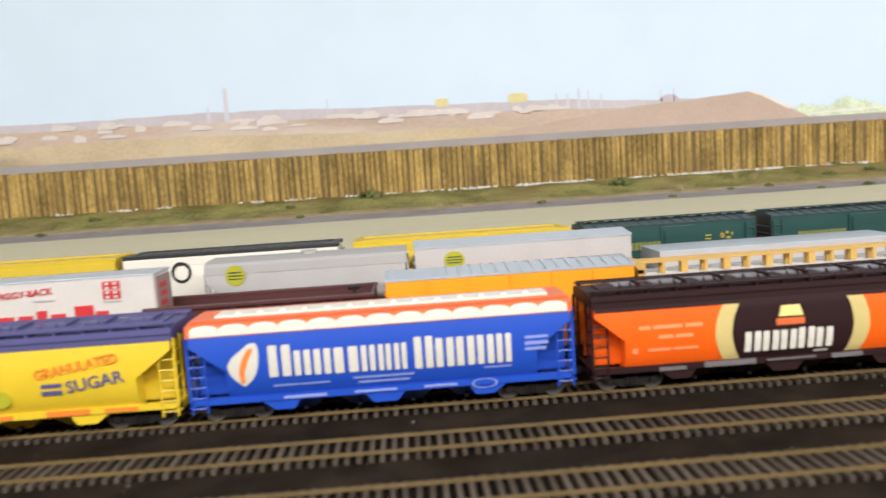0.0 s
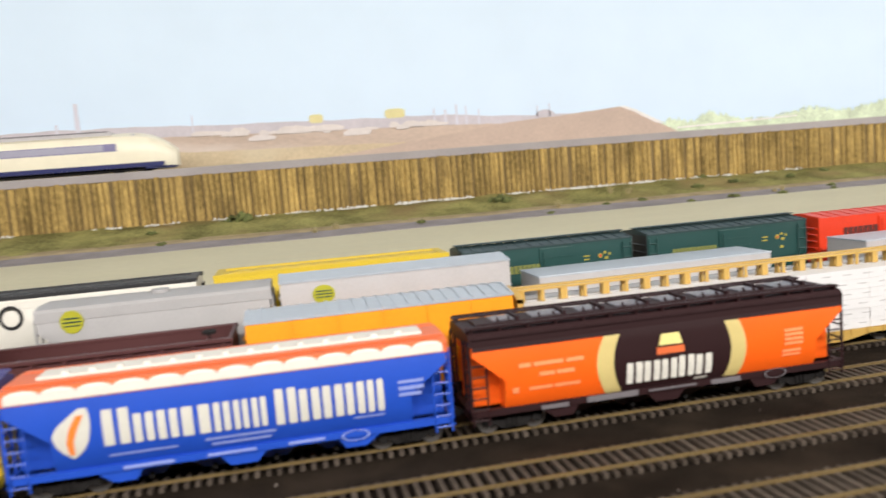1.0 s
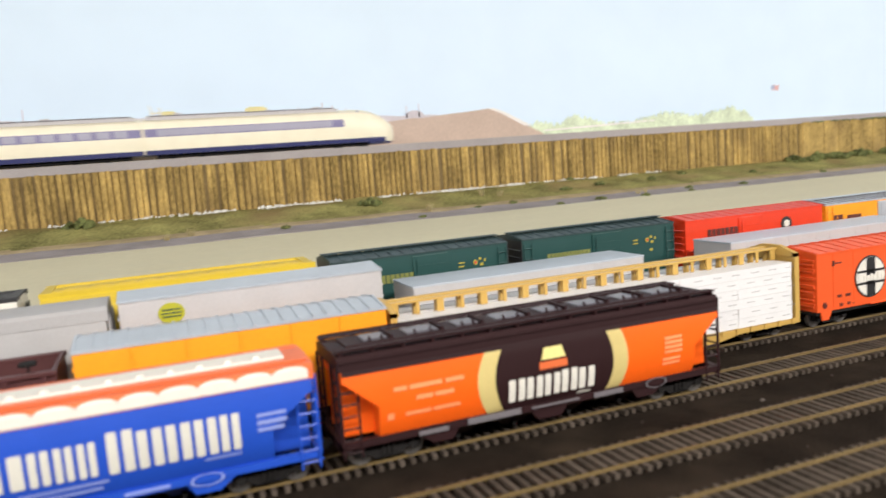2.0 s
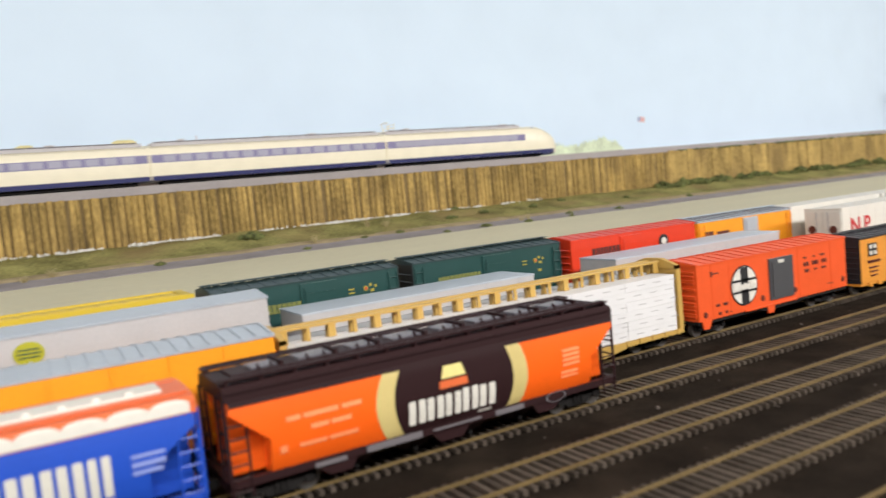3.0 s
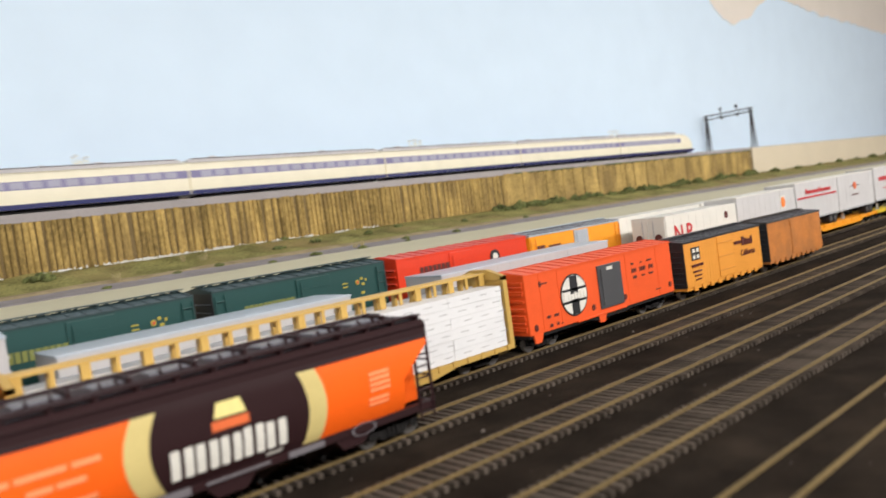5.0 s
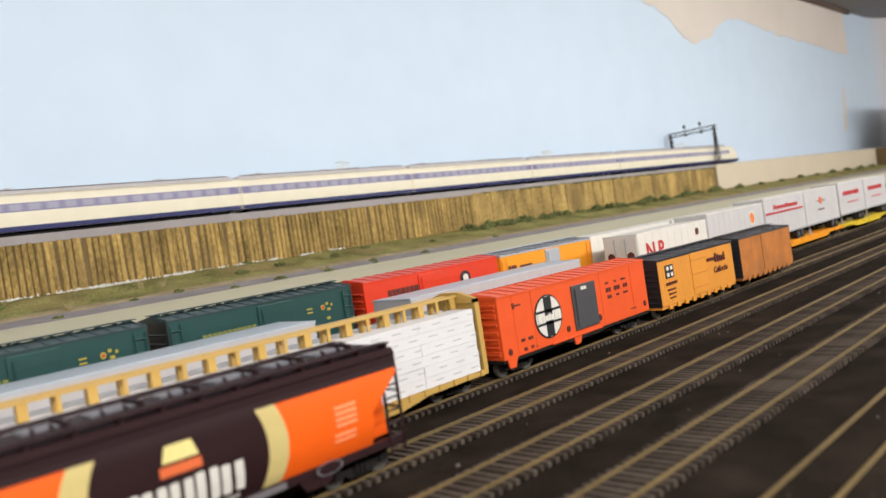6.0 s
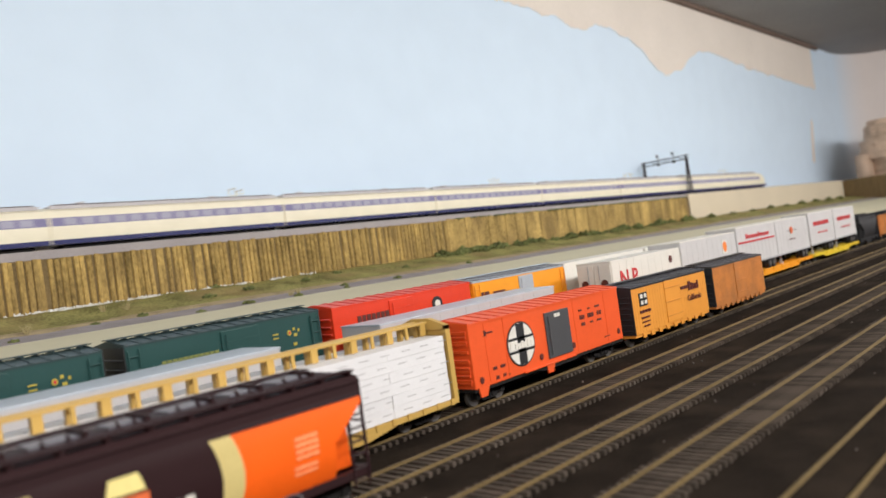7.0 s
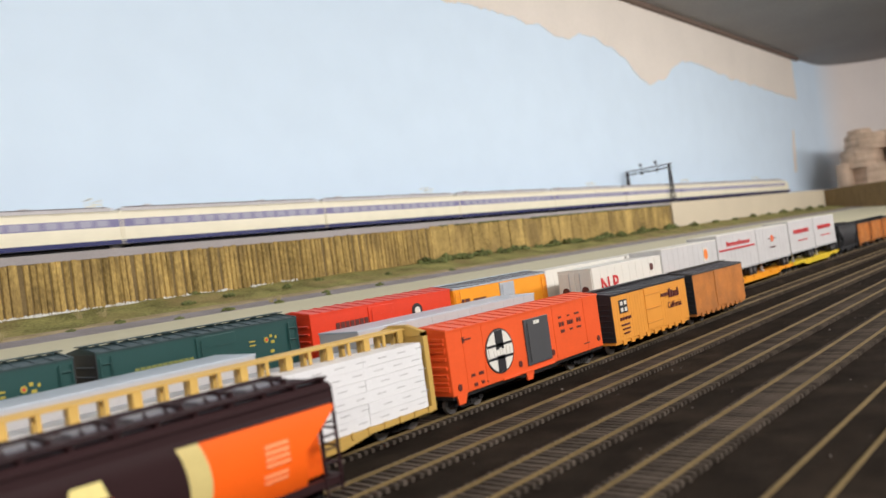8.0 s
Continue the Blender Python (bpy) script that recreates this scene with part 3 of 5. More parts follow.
def trailer(label, x0, length, track, side, roof, z0=22.0, top=53.0, half=16.0, doors=False):
    car = thing("road_trailer", label, "trailer", "road trailers", x0, Y_TRACK[track], LIFT[track])
    L = length
    bm = B()
    box(bm, 0, L, -half, half, z0, top, bevel=0.7)
    body = part("body", bm, side, car)
    bm = B()
    box(bm, -0.3, L + 0.3, -half - 0.2, half + 0.2, top - 0.3, top + 0.7, bevel=0.25)
    part("roof", bm, roof, car)
    n = max(6, int(L / 11))
    for k in range(n + 1):
        c = 0.8 + k * (L - 1.6) / n
        bm = B()
        box(bm, c - 0.2, c + 0.2, -half - 0.14, -half + 0.1, z0 + 0.5, top - 0.5)
        part("side_post", bm, side, body)
    bm = B()
    box(bm, 0, L, -half - 0.4, half + 0.4, z0 - 1.0, z0 + 0.6)
    part("bottom_rail", bm, M["grey"], car)
    for c in (L - 12, L - 24):
        for sy in (-1, 1):
            for off in (half - 7.5, half - 2.8):
                bm = B()
                rod(bm, (c, sy * off - 1.8, 16.2), (c, sy * off + 1.8, 16.2), 5.2, 16)
                tyre = part("tyre", bm, M["black"], car, "", True)
                bm = B()
                rod(bm, (c, sy * off - 2.0, 16.2), (c, sy * off + 2.0, 16.2), 2.4, 10)
                part("rim", bm, M["wheel"], tyre)
        bm = B()
        rod(bm, (c, -13, 16.2), (c, 13, 16.2), 1.0, 8)
        box(bm, c - 4, c + 4, -9, 9, 18.5, z0 - 0.8)
        part("axle", bm, M["truck"], car)
    bm = B()
    for sy in (-1, 1):
        box(bm, L * 0.22 - 1, L * 0.22 + 1, sy * 9 - 1, sy * 9 + 1, 12, z0)
        box(bm, L * 0.22 - 2, L * 0.22 + 2, sy * 9 - 2, sy * 9 + 2, 11.2, 12.2)
    part("landing_leg", bm, M["grey"], car)
    if doors:
        for sy in (-1, 1):
            bm = B()
            y0, y1 = sorted((sy * 0.4, sy * (half - 0.8)))
            box(bm, -0.8, 0.2, y0, y1, z0 + 1.2, top - 1.4, bevel=0.2)
            d = part("rear_door", bm, side, car)
            bm = B()
            rod(bm, (-1.1, sy * 5, z0 + 2), (-1.1, sy * 5, top - 2), 0.35, 5)
            part("lock_rod", bm, M["grey"], d)
            bm = B()
            rod(bm, (-0.9, sy * 9, z0 + 16), (-1.15, sy * 9, z0 + 16), 3.3, 20)
            part("round_emblem", bm, M["ink"], d, "dark red round emblem")
    return car


# ---- the layout: ground, ledge, bank, deck, room ----
def sheet(name, profile, x0, x1, material, label, nx=2, rough=0.0, category="", thick=4.0):
    """A long piece of ground: a (y, z) profile drawn out along x, with small unevenness and a skirt below."""
    bm = B()
    xs = np.linspace(x0, x1, nx)
    grid = []
    for x in xs:
        row = []
        for y, z in profile:
            dz = noise.noise(Vector((x * 0.02, y * 0.05, 3.1))) * rough + noise.noise(Vector((x * 0.11, y * 0.2, 7.7))) * rough * 0.4
            row.append(bm.verts.new(V(float(x), y, z + dz)))
        row.append(bm.verts.new(V(float(x), profile[-1][0], profile[0][1] - thick)))
        row.append(bm.verts.new(V(float(x), profile[0][0], profile[0][1] - thick)))
        grid.append(row)
    n = len(grid[0])
    for a, b in zip(grid, grid[1:]):
        for i in range(n):
            bm.faces.new((a[i], a[(i + 1) % n], b[(i + 1) % n], b[i]))
    bm.faces.new(grid[0])
    bm.faces.new(list(reversed(grid[-1])))
    return structure(name, bm, material, label, category)


X0, X1 = -3400, 4300
XE = 2905  # where the yard scenery meets the end wall
sheet("ground", [(-300, -3.4), (-120, -3.4), (-20, -3.4), (80, -3.2), (84, 0.6), (128, 0.6), (133, 7.4), (178, 7.4)], X0, X1, M["ballast"], "dark brown ballast ground of a model rail yard", 240, 0.35, "ground", 30)
sheet("ledge", [(178, 40), (190, 43), (280, 52), (370, 60)], X0, XE, M["tan"], "tan painted plain ledge beside the yard", 60, 0.5, "ledge", 60)
sheet("road", [(370, 60.3), (386, 62.2), (402, 65)], X0, XE, M["gravel"], "grey gravel track along the grass bank", 200, 0.8, "road", 40)
sheet("grass_bank", [(402, 65.2), (418, 68.6), (440, 73), (456, 76.6), (476, 79.5)], X0, XE, M["grass"], "dry green and brown grass bank below a plank wall", 420, 2.4, "grass", 40)
sheet("verge", [(396, 63.6), (400, 65.6), (407, 66.8), (412, 66.8)], X0, XE, M["verge"], "dry tan verge between gravel track and grass bank", 420, 0.8, "verge", 10)
sheet("viaduct_deck", [(482.6, 133.4), (487, 133.4), (487.5, 130.0), (560, 130.0), (598, 130.0)], X0, 3400, M["deck"], "grey raised deck of the upper railway line", 60, 0.3, "deck", 60)

bm = B()
box(bm, X0, 3430, 600, 606, -100, 760)
backdrop = structure("backdrop", bm, M["sky"], "pale blue painted sky backdrop behind the railway", "backdrop")
# rounded end of the backdrop, and the room beyond
bm = B()
R, cx = 330, 3430
inner = [(cx + R * math.sin(a), 600 - R + R * math.cos(a)) for a in np.linspace(0, math.pi / 2, 17)]
outer = [(cx + (R + 6) * math.sin(a), 600 - R + (R + 6) * math.cos(a)) for a in np.linspace(math.pi / 2, 0, 17)]
prism(bm, inner + outer, -100, 760, "z")
structure("backdrop_corner", bm, M["corner"], "curved pinkish white end of the backdrop", "backdrop", True)
bm = B()
box(bm, 4300, 4330, -2600, 1000, -900, 770)
structure("wall_east", bm, M["plaster"], "plain pinkish white room wall", "wall")
bm = B()
box(bm, X0 - 30, X0, -2600, 620, -900, 770)
structure("wall_west", bm, M["plaster"], "plain white room wall", "wall")
bm = B()
box(bm, X0 - 30, 4330, -2630, -2600, -900, 770)
structure("wall_south", bm, M["plaster"], "plain white room wall", "wall")
bm = B()
box(bm, 3160, 4300, 900, 930, -900, 770)
structure("wall_north", bm, M["plaster"], "plain pinkish white room wall", "wall")
bm = B()
prism(bm, [(X0 - 30, 648), (1600, 646), (3250, 632), (4330, 632), (4330, 790), (X0 - 30, 790)], -2630, 930)
structure("ceiling", bm, M["ceiling"], "grey unpainted ceiling above the layout", "ceiling")
bm = B()
prism(bm, [(X0, 637), (1600, 635), (3240, 621.5), (3240, 632.5), (1600, 647), (X0, 649)], 588, 598.5)
structure("trim", bm, M["dark_trim"], "dark brown strip between backdrop and ceiling", "trim")
bm = B()
box(bm, X0 - 30, 4330, -2630, 930, -930, -900)
structure("floor", bm, M["ceiling"], "plain grey room floor", "floor")


# unpainted cream edge at the top of the backdrop, with a ragged lower border
def cloud_edge():
    bm = B()
    random.seed(5)
    top, bot = [], []
    knots = [(1080, 640), (1150, 572), (1282, 523), (1370, 530), (1498, 523), (1560, 522), (1633, 504), (1700, 517), (1775, 526), (1850, 512), (1918, 488), (1975, 448), (2033, 438), (2095, 452), (2159, 485), (2230, 516), (2313, 524), (2545, 501), (2800, 492), (3171, 476), (3190, 474)]
    xs = np.linspace(1080, 3190, 240)
    for x in xs:
        z = np.interp(x, [k[0] for k in knots], [k[1] for k in knots]) + 9 * noise.noise(Vector((x * 0.02, 0, 0))) + 4 * noise.noise(Vector((x * 0.08, 4, 0)))
        top.append(bm.verts.new(V(float(x), 599.0, 745)))
        bot.append(bm.verts.new(V(float(x), 599.0, float(min(z, 744)))))
    for i in range(len(xs) - 1):
        bm.faces.new((top[i], bot[i], bot[i + 1], top[i + 1]))
    part("cream_edge", bm, M["cloud"], backdrop, "cream unpainted upper edge")


cloud_edge()
bm = B()
prism(bm, [(3048, 214), (3072, 210), (3092, 290), (3104, 362), (3088, 358), (3066, 296)], 599.3, 599.7)
part("cream_patch", bm, M["cloud"], backdrop, "cream bare patch in the sky paint")


# painted skyline on the backdrop
def skyline(name, pts, material, y, label, base=100):
    bm = B()
    xs = np.linspace(pts[0][0], pts[-1][0], max(8, int((pts[-1][0] - pts[0][0]) / (2 if "trees" in name else 8))))
    prev = None
    for x in xs:
        z = float(np.interp(x, [p[0] for p in pts], [p[1] for p in pts])) + (7 * noise.noise(Vector((float(x) * 0.42, y, 5))) + 3 * noise.noise(Vector((float(x) * 1.3, y, 5))) + 1 if "trees" in name else 0) + 1.2 * noise.noise(Vector((float(x) * 0.05, y, 1)))
        cur = (bm.verts.new(V(float(x), y, base)), bm.verts.new(V(float(x), y, z)))
        if prev:
            bm.faces.new((prev[0], cur[0], cur[1], prev[1]))
        prev = cur
    return part(name, bm, material, backdrop, label)


skyline("painted_ridge", [(-3300, 186), (-1200, 188), (-420, 188), (-185, 186), (-60, 188), (68, 186), (140, 183), (201, 182), (300, 180), (408, 178), (480, 172), (600, 168)], M["far"], 599.4, "hazy mauve ridge painted on the sky")
skyline("painted_flats", [(-3300, 178), (-420, 180), (-250, 177), (-60, 176), (100, 172), (300, 168), (470, 163), (620, 155)], M["hill"], 598.8, "pinkish tan flats painted below the ridge")
skyline("painted_mound", [(250, 136), (380, 150), (479, 163), (560, 168), (615, 172.5), (638, 174.5), (652, 169), (690, 149), (716, 136)], M["mound"], 598.2, "brown earth mound painted on the backdrop")
skyline("painted_trees", [(676, 140), (690, 147), (711, 152), (740, 149), (759, 160), (790, 151), (808, 147), (850, 146), (923, 156), (960, 148), (1027, 158), (1055, 152), (1068, 138)], M["haze_green"], 598.6, "pale green trees painted on the backdrop")
skyline("painted_scrub", [(-3300, 166), (-420, 166), (-250, 160), (-60, 161), (100, 154), (300, 150), (470, 144), (560, 132)], M["scrub"], 598.5, "yellowish scrub painted below the flats")
for x, w, z in ((-12, 3.4, 216), (-34, 2, 194), (392, 1.5, 186), (406, 2, 184), (420, 1.6, 190), (432, 1.2, 187), (540, 1, 184), (524, 1.2, 182), (110, 1, 196), (448, 1.4, 182)):
    bm = B()
    prism(bm, [(x - w, 150), (x + w, 150), (x + w * 0.6, z), (x - w * 0.6, z)], 599.2, 599.35)
    part("painted_chimney", bm, M["haze"], backdrop, "thin hazy chimney painted on the backdrop")
for x, w, z0, z1 in ((250, 8, 178, 188), (344, 12, 178, 189)):
    bm = B()
    prism(bm, [(x - w, z0 + 2), (x - w * 0.7, z0), (x + w * 0.7, z0), (x + w, z0 + 2), (x + w, z1 - 2), (x + w * 0.6, z1), (x - w * 0.6, z1), (x - w, z1 - 2)], 599.2, 599.35)
    part("painted_tank", bm, M["haze_yellow"], backdrop, "pale yellow tank painted on the backdrop")
bm = B()
prism(bm, [(634, 173.6), (641, 174.4), (656, 169), (694, 150), (684, 150), (652, 167)], 597.9, 598.05)
part("painted_slope", bm, M["snow"], backdrop, "white bank painted on the mound")
bm = B()
prism(bm, [(712, 141), (780, 142.5), (890, 146), (890, 147.6), (780, 144.8), (712, 142.8)], 597.9, 598.05)
part("painted_fence", bm, M["snow"], backdrop, "long pale fence painted below the trees")
bm = B()
prism(bm, [(534 + 13 * math.cos(a), 168 + 8.5 * math.sin(a)) for a in np.linspace(0, math.pi, 9)], 599.2, 599.35)
part("painted_dome", bm, M["far"], backdrop, "mauve dome painted on the backdrop")
random.seed(8)
for k in range(64):
    x, z = random.uniform(-560, 420), random.uniform(164, 185)
    z = min(z, 184 - (x + 420) * 0.018)
    w, h = random.uniform(4, 18), random.uniform(1.2, 5)
    bm = B()
    prism(bm, [(x - w, z - h), (x + w * 0.8, z - h), (x + w, z), (x + w * 0.4, z + h * random.uniform(0.5, 1)), (x - w * 0.5, z + h), (x - w, z)], 598.4 - 0.03 * k, 598.42 - 0.03 * k)
    part("painted_shed", bm, M["shed"], backdrop)
bm = B()
prism(bm, [(1106, 181), (1119, 180), (1120, 187), (1107, 189)], 599.5, 599.8)
part("painted_flag", bm, M["flag"], backdrop, "small faded red and blue flag painted on the sky")
bm = B()
prism(bm, [(1105, 182.4), (1111, 182), (1111, 188), (1105.6, 188.6)], 599.0, 599.3)
part("flag_corner", bm, M["flag_blue"], backdrop, "hazy blue corner of the flag")


# beige board wall past the planks, darker plank wall beyond it
bm = B()
box(bm, 1791, 2904, 478, 482.5, 30, 132)
structure("wall_board", bm, M["concrete"], "plain beige board retaining wall below the upper line", "retaining wall")
bm = B()
box(bm, 2905, 2911, 186, 484, 0, 131)
structure("wall_dark", bm, M["dark_plank"], "dark brown plank retaining wall", "retaining wall")
sheet("terrace", [(186, 129), (330, 130), (484, 130)], 2911, 4290, M["dark_plank"], "dark terrace above the brown wall", 20, 1.0, "terrace", 120)


def rock_tower():
    ob = thing("rock_outcrop", "layered sandstone butte of the far scenery, stepped and brown", "rock", "", 3170, 392, 128)
    random.seed(12)
    for cx, cy, r, z0, z1 in ((30, 0, 96, 0, 70), (-48, 70, 34, 0, 84), (20, 26, 88, 64, 128), (24, 12, 82, 122, 178), (20, 24, 50, 174, 196), (60, -120, 100, 0, 130), (80, -110, 70, 124, 168), (-30, 46, 34, 80, 112), (240, -30, 130, 0, 190)):
        bm = B()
        rings = []
        for k in range(6):
            z = z0 + (z1 - z0) * k / 5
            rr = r * (1 - 0.10 * k / 5) * (1 + 0.02 * (-1) ** k)
            rings.append([(cx + rr * (1 + 0.16 * noise.noise(Vector((math.cos(a) * 2 + cx, math.sin(a) * 2, z * 0.02)))) * math.cos(a), cy + 0.8 * rr * math.sin(a), z) for a in np.linspace(0, 2 * math.pi, 17)[:-1]])
        loft(bm, rings)
        part("rock_layer", bm, M["rock"], ob)


rock_tower()


# ---- tracks ----
def tie_mesh():
    bm = B()
    box(bm, -0.92, 0.92, -12.2, 12.2, -3.0, -1.05)
    return mesh_of("tie", bm, M["tie"])


TIE = tie_mesh()


def track(key, x0, x1, near=None, y=None, z=None, label="brass-railed model track with brown ties on dark ballast", pitch=4.4, sunk=0.0):
    y = Y_TRACK[key] if y is None else y
    z = LIFT[key] if z is None else z
    ob = thing("railway_track", label, "track", "yard tracks", 0, y, z)
    for sy in (-1, 1):
        bm = B()
        w = sy * 8.0
        prof = [(w - 0.62, -1.15), (w + 0.62, -1.15), (w + 0.62, -0.95), (w + 0.18, -0.85), (w + 0.18, -0.4), (w + 0.38, -0.28), (w + 0.38, 0), (w - 0.38, 0), (w - 0.38, -0.28), (w - 0.18, -0.4), (w - 0.18, -0.85), (w - 0.62, -0.95)]
        prism(bm, prof, x0, x1, "x")
        part("rail", bm, M["rail"], ob)
    n = int((x1 - x0) / pitch)
    rest = B()
    for k in range(n):
        x = x0 + (k + 0.5) * pitch
        if near and near <= x < near + 299 * pitch:
            t = new("tie", TIE)
            t.parent = ob
            t.matrix_basis = pose((x + random.uniform(-0.25, 0.25)) * U, random.uniform(-0.4, 0.4) * U, -sunk * U, 0, 0, random.uniform(-0.8, 0.8))
        else:
            box(rest, x - 0.92, x + 0.92, -12.2, 12.2, -3.0 - sunk, -1.05 - sunk)
    tagged(part("far_ties", rest, M["tie_rest"], ob), kind="stuff")
    return ob


# ---- front train on the first track ----
def sugar_hopper():
    car = covered_hopper("yellow covered hopper with a purple roof and sugar lettering", -70, 168, "a", M["yellow"], M["navy"], M["yellow"], M["yellow"], hatch=M["navy"], walk_mat=M["navy"])
    words(car, "upper_lettering", "GRANULATED", 110, 26.4, 5.9, -18.75, M["orange_mark"], 0.92, 9)
    words(car, "lower_lettering", "SUGAR", 122.5, 20.0, 7.2, -18.5, M["navy"], 1.05, 8)
    bars(car, "small_lettering", -18.3, [(112, 120.5, 22.6, 24.4), (112, 120.5, 19.6, 21.4)], M["navy"])
    disc(car, "round_mark", 95, 19, 4, 3.6, -18.1, M["lime"])
    bars(car, "small_mark", -16.7, [(84, 98, 10.0, 11.6), (112, 130, 9.8, 12), (136, 150, 10, 11.6)], M["orange_mark"])


def blue_hopper():
    car = covered_hopper("blue covered hopper with a white and orange scalloped roof", 101.5, 166, "a", M["blue"], M["redor"], M["blue"], M["blue"], scallop=M["white"], hatch=M["white"], walk_mat=M["redor"])
    # white emblem with an orange stroke
    wrap(car, "emblem", [(17, 23.6, 24.8), (19.5, 20.8, 27.6), (22.5, 18.6, 29.6), (26, 17.6, 30.6), (29.6, 19.6, 31), (33, 24.0, 31), (35.4, 27.4, 30.2)], M["letter_white"], "white drop-shaped emblem")
    wrap(car, "emblem_stroke", [(18.4, 23, 24.6), (23.4, 22.4, 24.8), (28.4, 23.8, 26.6), (33, 26.6, 29)], M["orange_mark"], "orange stroke", 0.45)
    widths = [9.6, 7.2, 7.4, 10.4, 6.2, 5.6, 5.6]
    x = 35.0
    for k, w in enumerate(widths):
        z1 = 33.8 if k == 0 else 31.0
        name_bar(car, x, w, 20.2 - 0.12 * k, z1, M["letter_white"])
        x += w + 1.1
    x = 96.6
    for k, w in enumerate([8.2, 8.0, 8.0, 7.4, 6.6]):
        name_bar(car, x, w, 19.0, 33.0 if k == 0 else 31.8, M["letter_white"])
        x += w + 0.9
    for r in ((144, 154, 28.6, 30), (144, 154, 25.8, 27.6), (144, 153, 23.4, 25), (126, 138, 16.8, 17.8), (70, 96, 16.4, 17.6), (72, 94, 14.2, 15.4), (36, 60, 15.6, 16.6)):
        wrap(car, "small_lettering", [(r[2] + 0.2, r[0], r[1]), (r[3] - 0.1, r[0], r[1])], M["ice"])
    bars(car, "sill_lettering", -16.6, [(40, 58, 10.0, 11.2), (70, 88, 10.2, 11.2), (100, 114, 10.2, 11.2)], M["ice"])
    disc(car, "sill_ring", 126, 10.2, 5.6, 2.2, -16.6, M["ice"], inner=0.84)


def orange_hopper():
    car = covered_hopper("bright orange covered hopper with a dark brown roof and round emblem", 274, 173, "a", M["orange"], M["brown"], M["brown"], M["brown"], taper=13, hatch=M["lid"])
    # brown disc between two pale gold bands
    lo, hi = 11.4, 40.5
    def bow(z, amp):
        return amp * (1 - ((z - 25) / 17) ** 2)
    zs = np.linspace(lo, 39.0, 9)
    wrap(car, "gold_band", [(float(z), 62 - bow(z, 7.5), 68) for z in zs], M["cream"], "pale gold curved band", 0.22)
    wrap(car, "gold_band", [(float(z), 108, 117.4 + bow(z, 6)) for z in zs], M["cream"], "pale gold curved band", 0.22)
    wrap(car, "brown_field", [(float(z), 69 - bow(z, 7), 110.5 + bow(z, 5.5)) for z in zs], M["brown"], "dark brown emblem field", 0.42)
    wrap(car, "eave_band", [(37.2, 2.2, 170.8), (39.4, 2.2, 170.8)], M["brown"], "", 0.5)
    wrap(car, "yellow_block", [(30.2, 82.4, 93.4), (35.0, 83.8, 91.8)], M["lemon"], "", 0.62)
    wrap(car, "red_block", [(26.4, 81.4, 94), (29.4, 81.4, 94)], M["redor"], "", 0.62)
    x = 67.6
    for k, (w, z1) in enumerate(((7.4, 24.4), (7.4, 24.2), (7.2, 24.2), (7.4, 24.8), (7.6, 24.2))):
        name_bar(car, x, w, 15.2, z1, M["white"], 0.66)
        x += w + 0.6
    wrap(car, "small_lettering", [(13.0, 99, 105), (14.0, 99, 105)], M["white"], "", 0.66)
    for r in ((21, 26, 28.6, 30.2), (27.2, 40, 28.6, 30.2), (41.4, 49, 28.6, 30.2), (29.5, 36, 24.2, 25.8), (37, 44.6, 24.2, 25.8), (25, 35, 18.6, 20.0), (36, 47, 18.6, 20.0), (18, 20.5, 18, 20.5), (142, 151, 28.8, 30), (142, 151, 26.8, 28), (142, 151, 24.8, 26), (142, 151, 22.8, 24), (141, 150, 19.6, 20.8), (141, 150, 17.8, 18.8)):
        wrap(car, "faded_lettering", [(r[2], r[0], r[1]), (r[3], r[0], r[1])], M["pink"])
    bars(car, "sill_plate", -16.8, [(30, 42, 9.4, 11.0), (50, 73, 9.6, 12.0), (78, 100, 10.4, 11.2), (107, 121, 9.6, 11.6)], M["plate"])
    disc(car, "sill_ring", 138, 10.6, 5.4, 2.2, -16.7, M["plate"], inner=0.86)


